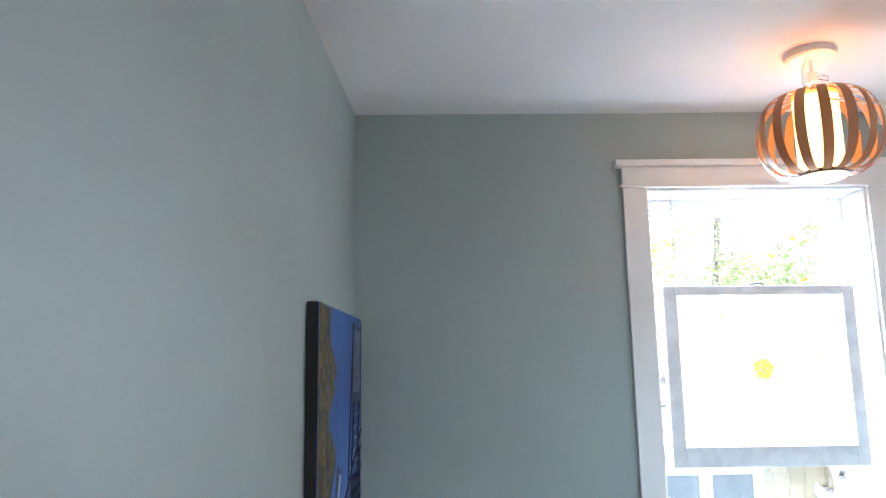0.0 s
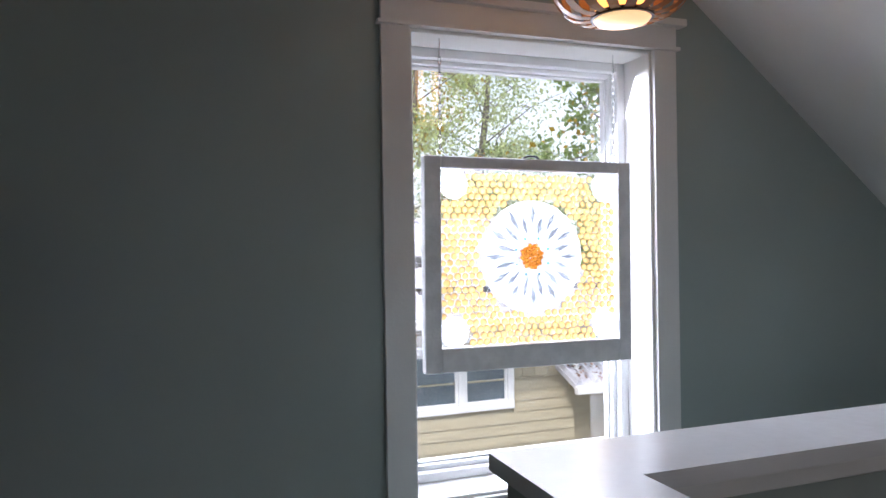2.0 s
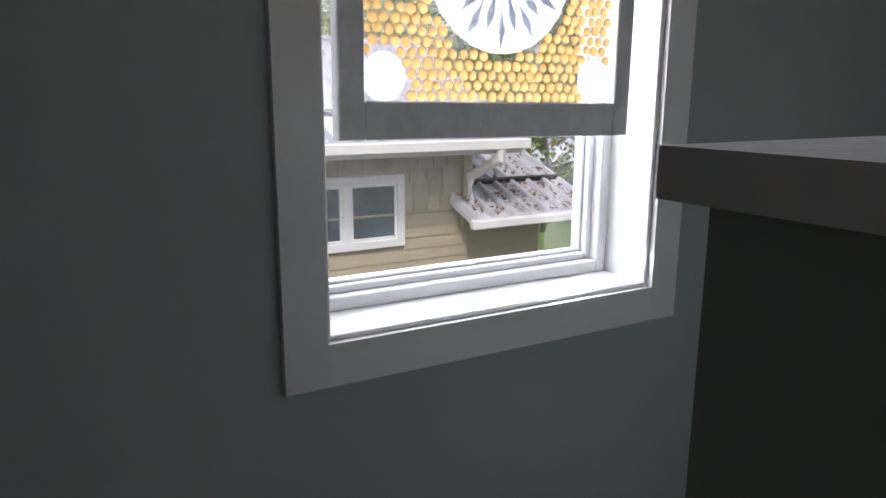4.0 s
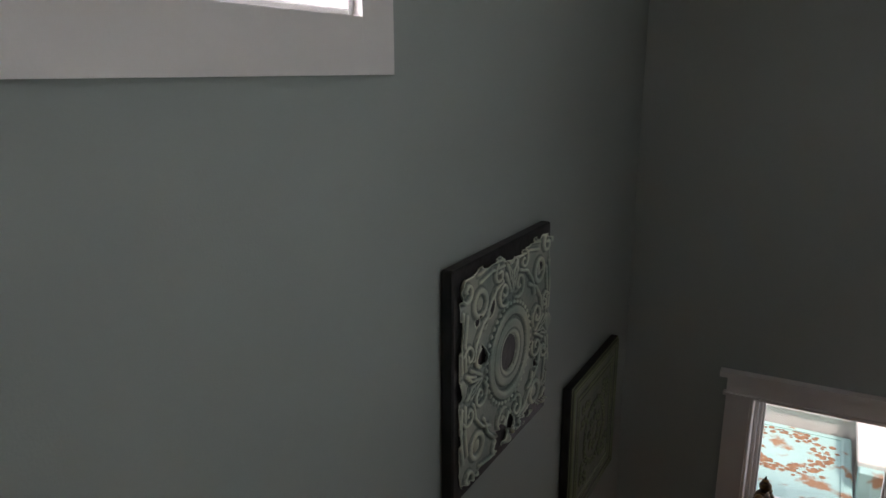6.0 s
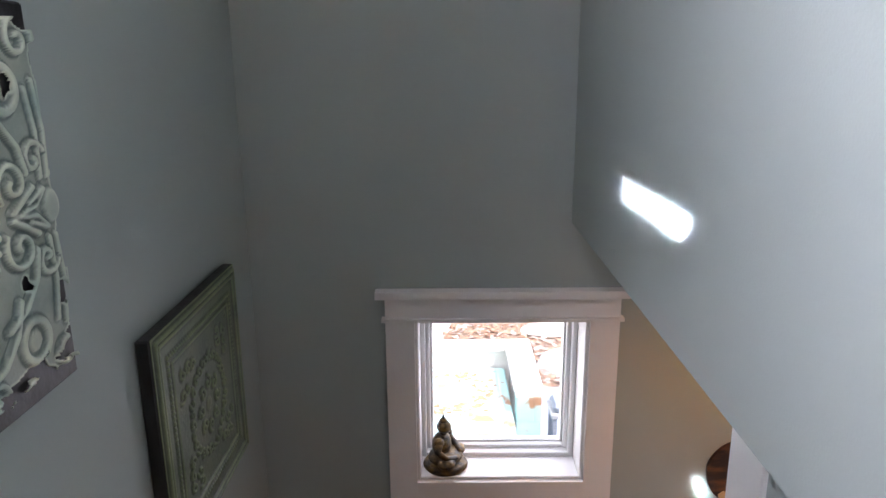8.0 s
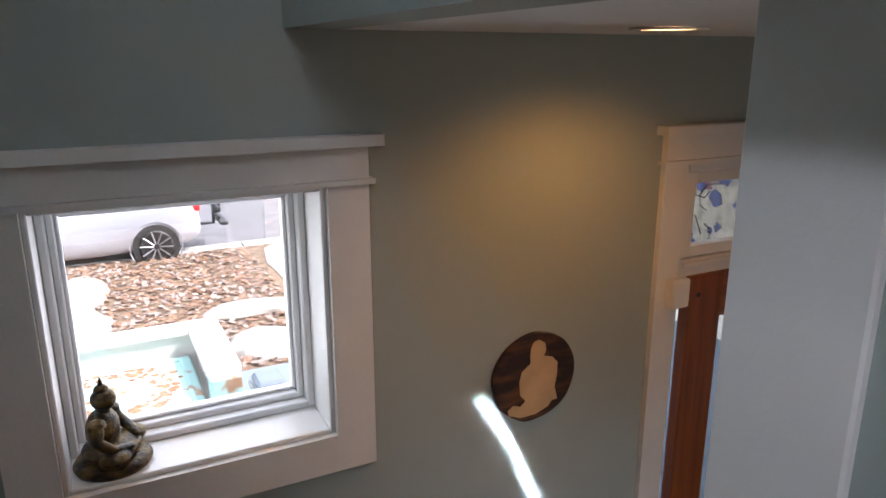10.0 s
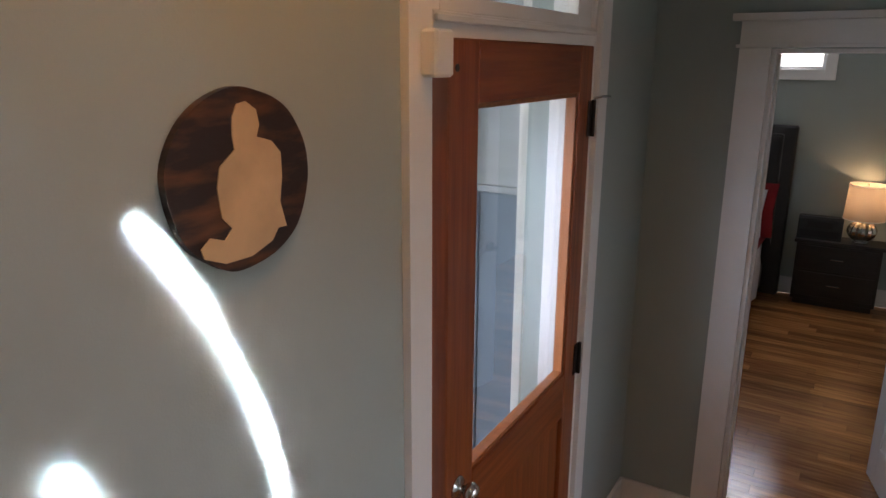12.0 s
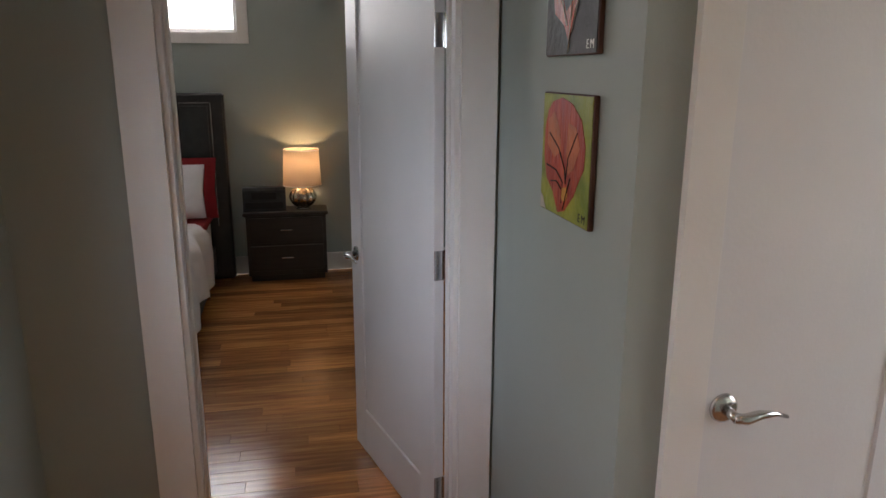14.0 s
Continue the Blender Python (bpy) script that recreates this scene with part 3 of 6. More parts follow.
# ---- pendant lamp of bent wood strips ----
def pendant(x, y, zb):
    e = tagged(empty("pendant_lamp", (x, y, CEIL2)), "round bent wood strip pendant lamp, lit, under the ceiling", "pendant lamp")
    b = zb - CEIL2
    R, H = 0.191, 0.308
    part("canopy", lathe([(0.0, 0.0), (0.082, 0.0), (0.085, -0.008), (0.080, -0.022), (0.066, -0.028), (0.0, -0.028)], 32), TRIM, e, smooth=False)
    part("stem", cyl((0, 0, -0.028), (0, 0, b + H - 0.02), 0.006), CHROME, e)
    part("wire_clip", box((-0.012, -0.012, -0.11), (0.012, 0.012, -0.07), 0.002), PLASTIC, e)
    cord = [(-0.02 + 0.02 * k, -0.01, -0.028) for k in range(1)] + [(-0.045, -0.02, -0.07), (-0.05, -0.03, -0.13), (-0.02, -0.07, -0.19), (0.05, -0.15, -0.235), (0.15, -0.14, -0.24), (0.2, -0.05, -0.22)]
    part("cord", tube(cord, 0.0035, 6), PLASTIC, e)
    part("wire_bow", tube([(0.01, 0, -0.09), (0.035, 0, -0.08), (0.055, 0, -0.085), (0.055, 0, -0.10), (0.02, 0, -0.095)], 0.0014, 5), CHROME, e)
    n = 16
    for k in range(n):
        bm = bmesh.new()
        rows = []
        for i in range(21):
            t = i / 20
            ph = math.pi * (0.10 + 0.80 * t)
            r = 0.078 + (R - 0.078) * max(0.0, math.sin(math.pi * t)) ** 0.75
            z = b + 0.012 + (H - 0.03) * (0.5 - 0.5 * math.cos(math.pi * t))
            w = 0.0165
            rows.append([bm.verts.new((r + d, s * w * (0.75 + 0.25 * math.sin(math.pi * t)), z)) for d, s in ((-0.0012, -1), (0.0012, -1), (0.0012, 1), (-0.0012, 1))])
        for p, q in zip(rows, rows[1:]):
            for i in range(4): bm.faces.new((p[i], p[(i + 1) % 4], q[(i + 1) % 4], q[i]))
        bmesh.ops.recalc_face_normals(bm, faces=bm.faces)
        bmesh.ops.transform(bm, matrix=pose(0, 0, 0, 0, 0, 360 / n * k), verts=bm.verts)
        part("wood_strip", bm, BAMBOO, e)
    part("inner_shade", lathe([(0.070, b + 0.012), (0.070, b + H - 0.03)], 32), SPARK, e, "glowing cream inner shade tube", smooth=True)
    part("bottom_ring", lathe([(0.074, b + 0.008), (0.082, b + 0.008), (0.082, b + 0.020), (0.074, b + 0.020), (0.074, b + 0.008)], 32), BARK, e)
    part("diffuser", lathe([(0.0, b - 0.002), (0.068, b), (0.074, b + 0.008), (0.0, b + 0.010)], 32), DISC, e, "frosted white diffuser", smooth=True)
    part("top_ring", lathe([(0.05, b + H - 0.02), (0.08, b + H - 0.02), (0.08, b + H - 0.014), (0.05, b + H - 0.014), (0.05, b + H - 0.02)], 32), BAMBOO, e)
    lamp("pendant_bulb", "POINT", Matrix.Translation((x, y, zb + H + 0.0)), 0.16, (1.0, 0.62, 0.30), radius=0.05)


pendant(0.415, -0.565, 5.25)


# ---- canvas on the west wall ----
SKYBLUE = material("painted_sky", (0.055, 0.15, 0.45), 0.5, color2=(0.03, 0.085, 0.30), scale=3, bump=0.3, bscale=30)
def canvas_west():
    y0, y1, z0, z1 = -0.900, -0.132, 4.02, 4.785
    e = tagged(empty("canvas_painting", (WX, (y0 + y1) / 2, z0)), "large canvas painting of blue sky over dark lattice structures", "painting")
    o = Vector((WX, (y0 + y1) / 2, z0))
    e.matrix_world = Matrix.Translation((WX - 0.445 * math.sin(radians(WEST)), -0.445, 4.045)) @ pose(0, 0, 0, 0, 0, -WEST) @ Matrix.Diagonal((0.58, 1.0, 1.045, 1))
    part("canvas_body", box((0.004, y0 - o.y, 0), (0.060, y1 - o.y, z1 - z0), 0.004), CANVAS_EDGE, e)
    part("sky_field", box((0.0605, y0 - o.y + 0.002, 0.002), (0.0625, y1 - o.y - 0.002, z1 - z0 - 0.002), 0), SKYBLUE, e, "blue painted sky")
    rng = random.Random(7)
    IRON = material("painted_iron", (0.03, 0.035, 0.085), 0.5, noise=0.3, scale=30)
    LEAF = material("painted_foliage", (0.17, 0.11, 0.03), 0.6, color2=(0.015, 0.018, 0.010), scale=26)
    PALE = material("painted_highlight", (0.55, 0.58, 0.66), 0.5, noise=0.2, scale=30)
    bm, bp = bmesh.new(), bmesh.new()
    W, H = y1 - y0, z1 - z0
    def at(u, v): return (0, (u - 0.5) * W, v * H)
    def bar(b, p, q, r):
        p, q = at(*p), at(*q)
        add_box(b, (-0.0006, -r, 0), (0.0006, r, (Vector(q) - Vector(p)).length), 0, Matrix.Translation((0.0635, p[1], p[2])) @ (Vector((0, q[1] - p[1], q[2] - p[2]))).to_track_quat("Z", "X").to_matrix().to_4x4())
    def chord(u): return 0.05 + 0.44 * max(0.0, (u - 0.25) / 0.73) ** 0.9
    # tower: a dark panel above two legs with cross bracing
    part("tower_panel", slab([at(*p)[1:] for p in ((0.73, 0.60), (0.94, 0.60), (0.97, 0.95), (0.76, 0.97))], "x", 0.0626, 0.0636), IRON, e, "dark painted tower panel")
    for k in range(4): bar(bp, (0.78 + 0.045 * k, 0.66), (0.80 + 0.045 * k, 0.94), 0.0025)
    bar(bm, (0.62, 0.27), (0.76, 0.97), 0.006), bar(bm, (0.70, 0.32), (0.76, 0.62), 0.008), bar(bm, (0.88, 0.42), (0.92, 0.62), 0.009), bar(bm, (0.97, 0.45), (0.985, 0.98), 0.004)
    for k in range(5):
        v = 0.36 + 0.05 * k
        bar(bm, (0.715 + 0.01 * k, v), (0.885 + 0.008 * k, v + 0.05), 0.004), bar(bm, (0.885 + 0.008 * k, v), (0.715 + 0.01 * k, v + 0.05), 0.004), bar(bp, (0.72 + 0.01 * k, v + 0.004), (0.88, v + 0.008), 0.002)
    # curved truss: two chords, posts and diagonals down to the lower edge
    us = [0.22 + 0.76 * k / 19 for k in range(20)]
    for a, b in zip(us, us[1:]):
        bar(bm, (a, chord(a)), (b, chord(b)), 0.009), bar(bp, (a, chord(a) + 0.016), (b, chord(b) + 0.016), 0.002)
        bar(bm, (b, 0.01), (b, chord(b)), 0.006), bar(bp, (b + 0.008, 0.01), (b + 0.008, chord(b)), 0.0022)
        for v in (0.02, 0.12, 0.22, 0.32):
            if v + 0.10 < chord(a): bar(bm, (a, v), (b, v + 0.10), 0.0045), bar(bm, (b, v), (a, v + 0.10), 0.0045)
    part("hanging_sign", slab([at(*p)[1:] for p in ((0.30, 0.18), (0.40, 0.16), (0.47, 0.37), (0.38, 0.40))], "x", 0.0637, 0.0644), IRON, e, "dark painted sign")
    bar(bp, (0.36, 0.22), (0.42, 0.36), 0.012)
    part("lattice", bm, IRON, e, "dark painted lattice"), part("highlight", bp, PALE, e, "pale painted highlight")
    part("cloud", slab([at(*p)[1:] for p in ((0.005, 0.005), (0.26, 0.005), (0.27, 0.10), (0.22, 0.21), (0.10, 0.24), (0.005, 0.20))], "x", 0.0625, 0.0632), PALE, e, "pale painted cloud")
    bl = bmesh.new()
    for k in range(900):
        v = rng.uniform(0.14, 0.985)
        u = rng.random() * (0.25 + 0.07 * math.sin(v * 19)) * (1.0 if v > 0.3 else 0.55)
        s = rng.uniform(0.008, 0.024)
        bmesh.ops.create_circle(bl, cap_ends=True, segments=7, radius=s, matrix=Matrix.Translation((0.0645 + rng.uniform(0, .0012), max(at(u, v)[1], -W / 2 + s), min(v * H, H - s))) @ pose(0, 0, 0, 0, 90, 0))
    part("foliage", bl, LEAF, e, "brown and ochre painted foliage")


canvas_west()


# ---- pressed tin ceiling tiles as wall art ----
def spiral_points(cx, cy, r, turns, a0, hand=1):
    return [(cx + r * (1 - t / 30 * 0.86) * math.cos(a0 + hand * t / 30 * turns * 2 * math.pi), cy + r * (1 - t / 30 * 0.86) * math.sin(a0 + hand * t / 30 * turns * 2 * math.pi)) for t in range(31)]


def tin_tile(name, x0, x1, z0, z1, mat, ornate, label):
    e = tagged(empty(name, ((x0 + x1) / 2, 0.0, (z0 + z1) / 2)), label, "wall art", group="tin tiles along the stair")
    S = (x1 - x0)
    h = S / 2
    part("backing_board", box((-h - (0.022 if ornate else 0.004), -0.036, -h), (h + 0.004, -0.004, h + (0.012 if ornate else 0.0)), 0.004), BLACK, e, "black painted backing board")
    N = 210 if ornate else 170
    rng = random.Random(3)
    g = np.linspace(-1, 1, N)
    X, Y = np.meshgrid(g, g)
    Hh = np.zeros_like(X)
    def stroke(pts, r, a):
        nonlocal Hh
        for (px, py), (qx, qy) in zip(pts, pts[1:]):
            dx, dy = qx - px, qy - py
            L2 = dx * dx + dy * dy + 1e-9
            t = np.clip(((X - px) * dx + (Y - py) * dy) / L2, 0, 1)
            d = np.hypot(X - px - t * dx, Y - py - t * dy)
            Hh = np.maximum(Hh, a * np.sqrt(np.clip(1 - (d / (r * 0.8)) ** 2, 0, 1)))
    def dome(px, py, r, a, sq=1.0):
        nonlocal Hh
        d = np.hypot(X - px, (Y - py) / sq)
        Hh = np.maximum(Hh, a * np.sqrt(np.clip(1 - (d / r) ** 2, 0, 1)))
    R = np.hypot(X, Y)
    hole = np.zeros_like(X, bool)
    if ornate:
        for rr, w, a in ((0.40, 0.045, 1.0), (0.27, 0.05, 0.7), (0.205, 0.03, 0.55)):
            Hh = np.maximum(Hh, a * np.sqrt(np.clip(1 - ((R - rr) / w) ** 2, 0, 1)))
        for k in range(40): dome(0.475 * math.cos(k * math.pi / 20), 0.475 * math.sin(k * math.pi / 20), 0.024, 0.6)
        for q in range(4):
            for s in (1, -1):
                def rot(pts):
                    out = []
                    for x, y in pts:
                        x = x * s
                        for _ in range(q): x, y = -y, x
                        out.append((x, y))
                    return out
                stroke(rot(spiral_points(0.16, 0.62, 0.13, 1.2, -2.2, 1)), 0.022, 0.9)
                stroke(rot([(0.20, 0.74), (0.34, 0.70), (0.47, 0.58), (0.54, 0.42)]), 0.026, 0.9)
                stroke(rot([(0.0, 0.62), (0.03, 0.78), (0.10, 0.86), (0.05, 0.72)]), 0.027, 0.9)
                stroke(rot([(0.02, 0.60), (0.12, 0.78)]), 0.03, 0.8)
                stroke(rot(spiral_points(0.82, 0.26, 0.10, 1.0, 0.4, 1)), 0.024, 0.85)
                stroke(rot([(0.16, 0.93), (0.40, 0.95), (0.66, 0.91)]), 0.020, 0.7)
                stroke(rot([(0.16, 0.87), (0.40, 0.88), (0.62, 0.84)]), 0.020, 0.7)
                stroke(rot([(0.16, 0.985), (0.66, 0.985)]), 0.018, 0.6)
            def rot1(x, y):
                for _ in range(q): x, y = -y, x
                return x, y
            a, b = rot1(0.83, 0.86)
            stroke(spiral_points(a, b, 0.13, 1.3, q * 1.57, 1), 0.024, 1.0)
            a, b = rot1(0.66, 0.62)
            D = np.hypot(X - a, Y - b)
            Hh = np.maximum(Hh, 0.8 * np.sqrt(np.clip(1 - ((D - 0.11) / 0.03) ** 2, 0, 1)))
            dome(a, b, 0.06, 0.6)
            a, b = rot1(0.0, 0.93)
            dome(a, b, 0.075, 1.0, 1.3)
        base = 0.35 * np.clip((R - 0.45) * 1.2, 0, 0.4)
        Hh = Hh + base * (Hh < 0.2)
        Hh -= 0.5 * np.clip(1 - R / 0.2, 0, 1)
        wob = np.vectorize(lambda x, y: noise.noise(Vector((x * 6, y * 6, 3.0))))(X, Y)
        hole |= R < 0.155 + 0.03 * wob
        for hx, hy, hr in ((-0.38, 0.55, .080), (-0.64, 0.50, 0.05), (-0.57, 0.18, 0.080), (0.70, 0.64, 0.05), (-0.20, -0.78, 0.12), (0.02, -0.70, .09), (0.63, -0.35, 0.03), (0.93, -0.5, 0.05)):
            hole |= np.hypot((X - hx) * 1.25, Y - hy) < hr + 0.04 * wob
        hole |= (np.maximum(np.abs(X), np.abs(Y)) > 0.965 + 0.05 * wob) | (Y > 0.90 + 0.10 * wob + 0.05 * np.abs(np.sin(3.1 * X))) | (Y < -0.90 - 0.05 * wob + 0.22 * np.clip(X, 0, 1) * (wob > -0.1))
        amp = 0.0125
    else:
        M = np.maximum(np.abs(X), np.abs(Y))
        for mm, w, a in ((0.95, 0.02, 0.8), (0.90, 0.02, 0.6)): Hh = np.maximum(Hh, a * np.sqrt(np.clip(1 - ((M - mm) / w) ** 2, 0, 1)))
        for k in range(34):
            u = -0.76 + 1.52 * k / 33
            for a, b in ((u, 0.76), (u, -0.76), (0.76, u), (-0.76, u)): dome(a, b, 0.022, 0.6)
        stroke([(-.69, -.69), (.69, -.69), (.69, .69), (-.69, .69), (-.69, -.69)], 0.014, 0.5)
        for k in range(28): stroke(spiral_points(0.42 * math.cos(k * math.pi / 14), 0.42 * math.sin(k * math.pi / 14), 0.05, 1.0, k * 1.3), 0.016, 0.7)
        for k in range(8): stroke(spiral_points(0.20 * math.cos(k * math.pi / 4), 0.20 * math.sin(k * math.pi / 4), 0.07, 1.1, k * 0.8, -1), 0.018, 0.7)
        for q in range(4):
            a = math.pi / 4 + q * math.pi / 2
            for k in range(5): stroke(spiral_points((0.58 + 0.07 * (k % 3)) * math.cos(a + (k - 2) * 0.12), (0.58 + 0.07 * (k % 3)) * math.sin(a + (k - 2) * 0.12), 0.06, 1.0, k), 0.016, 0.65)
        dome(0, 0, 0.07, 0.5)
        hole |= np.hypot(X - 0.62, Y - 0.60) < 0.02
        amp = 0.009
    # two layers of vertices make a thin sheet with real edges
    zf = -0.037 - amp * Hh
    verts = [(float(X[j, i]) * h * (1.03 if ornate else 1.0), float(zf[j, i]), float(Y[j, i]) * h) for j in range(N) for i in range(N)]
    faces = []
    for j in range(N - 1):
        for i in range(N - 1):
            if hole[j, i] or hole[j + 1, i + 1]: continue
            a = j * N + i
            faces.append((a, a + 1, a + N + 1, a + N))
    me = bpy.data.meshes.new("pressed_sheet")
    me.from_pydata(verts, [], faces)
    for p in me.polygons: p.use_smooth = True
    me.materials.append(mat)
    ob = new("pressed_sheet", me)
    ob.parent = e
    ob["label"] = "embossed tin sheet with chipped paint"
    so = ob.modifiers.new("thickness", "SOLIDIFY")
    so.thickness, so.offset = 0.0012, -1


tin_tile("ornate_tin_tile", 1.232, 1.803, 2.750, 3.321, TIN, True, "pale green chipped pressed tin tile on a black board")
tin_tile("plain_tin_tile", 2.079, 2.659, 2.110, 2.690, TIN2, False, "olive green pressed tin tile with beaded border")


# ---- things on the east wall ----
e = tagged(empty("door_chime", (EX, -0.95, 3.467)), "white plastic door chime box on the wall", "door chime")
part("chime_cover", box((-0.055, -0.057, 0.0), (-0.004, 0.057, 0.178), 0.012), PLASTIC, e)
part("chime_base", box((-0.004, -0.056, 0.006), (0.0, 0.054, 0.172), 0.001), PLASTIC, e)

e = tagged(empty("wood_slice_plaque", (EX, -1.708, 1.820)), "dark oval wood slice with a pale inlaid shape", "plaque")
def blob(cy, cz, ry, rz, n=40, wob=0.0, seed=0):
    return [(cy + ry * math.cos(2 * math.pi * k / n) * (1 + wob * noise.noise(Vector((math.cos(2 * math.pi * k / n) * 2, math.sin(2 * math.pi * k / n) * 2, seed)))), cz + rz * math.sin(2 * math.pi * k / n) * (1 + wob * noise.noise(Vector((math.cos(2 * math.pi * k / n) * 2, math.sin(2 * math.pi * k / n) * 2, seed + 5))))) for k in range(n)]
part("slice", slab(blob(0, 0, 0.134, 0.131, 64, 0.035, 2.0), "x", -0.014, -0.001), BARK, e)
# plain rounded shape: a tall lobe over a broad base
shape = [(-0.005, 0.104), (-0.022, 0.092), (-0.026, 0.072), (-0.020, 0.056), (-0.046, 0.048), (-0.062, 0.030), (-0.062, -0.005), (-0.056, -0.040), (-0.066, -0.078), (-0.050, -0.078), (-0.038, -0.094), (0.0, -0.108), (0.045, -0.108), (0.078, -0.094), (0.082, -0.080), (0.066, -0.068), (0.044, -0.076), (0.030, -0.062), (0.046, -0.045), (0.050, -0.005), (0.044, 0.022), (0.018, 0.042), (0.020, 0.060), (0.019, 0.084), (0.010, 0.101)]
part("inlay", slab([(1.12 * a - 0.004, 1.06 * b) for a, b in shape], "x", -0.016, -0.0138), TAN, e, "pale wood inlay")

e = tagged(empty("eye_amulet", (EX - 0.022, -2.684, 2.436)), "small dark blue glass eye charm on the door trim", "charm")
BLUEGLASS = material("cobalt_glass", (0.006, 0.012, 0.06), 0.1)
part("disc", lathe([(0.0, 0.012), (0.022, 0.010), (0.032, 0.004), (0.033, 0.0), (0.0, 0.0)], 28, m=pose(0, 0, 0, 0, -90, 0)), BLUEGLASS, e, smooth=True)
part("white_ring", lathe([(0.0, 0.014), (0.012, 0.0135), (0.016, 0.011), (0.0, 0.010)], 24, m=pose(0, 0, 0, 0, -90, 0)), PLASTIC, e, smooth=True)
part("pupil", lathe([(0.0, 0.0165), (0.006, 0.016), (0.008, 0.013), (0.0, 0.012)], 20, m=pose(0, 0, 0, 0, -90, 0)), BLUEGLASS, e, smooth=True)


# ---- seated figure on the sill, one plain mesh ----
bm = bmesh.new()
def ball(c, r, s=(1, 1, 1), seg=20):
    res = bmesh.ops.create_uvsphere(bm, u_segments=seg, v_segments=12, radius=r)
    bmesh.ops.transform(bm, matrix=Matrix.Translation(c) @ Matrix.Diagonal((*s, 1)), verts=res["verts"])
lathe([(0.0, 0.0), (0.066, 0.0), (0.070, 0.010), (0.062, 0.024), (0.0, 0.026)], 28, bm)
ball((0, 0, 0.045), 0.055, (0.95, 1.12, 0.42)), ball((-0.02, 0.045, 0.045), 0.028, (1.0, 1.1, 0.75)), ball((-0.02, -0.045, 0.045), 0.028, (1, 1.1, 0.75))
ball((0.012, 0, 0.095), 0.040, (0.72, 0.98, 1.25)), ball((0.008, 0.036, 0.122), 0.017), ball((0.008, -0.036, 0.122), 0.017)
tube([(0.006, -0.040, 0.122), (0.004, -0.052, 0.090), (-0.020, -0.046, 0.064), (-0.042, -0.018, 0.058)], [0.014, 0.012, 0.011, 0.008], 10, bm)
tube([(0.006, 0.040, 0.122), (0.004, 0.052, 0.090), (-0.020, 0.046, 0.064), (-0.042, 0.018, 0.058)], [0.014, 0.012, 0.011, 0.008], 10, bm)
cyl((0.008, 0, 0.13), (0.006, 0, 0.155), 0.012, bm=bm), ball((0.004, 0, 0.170), 0.024, (0.95, 0.9, 1.15)), ball((0.006, 0, 0.195), 0.013)
cyl((0.006, 0, 0.203), (0.006, 0, 0.226), 0.006, 0.001, 10, bm)
fig = obj("seated_statue", bm, BRONZE, smooth=True)
fig.matrix_world = pose(EX + 0.075, -0.642, W2[2] + 0.0125, 0, 0, 70) @ Matrix.Diagonal((1.18, 1.18, 0.92, 1))
tagged(fig, "small aged gilt seated statue on the window sill", "statue")

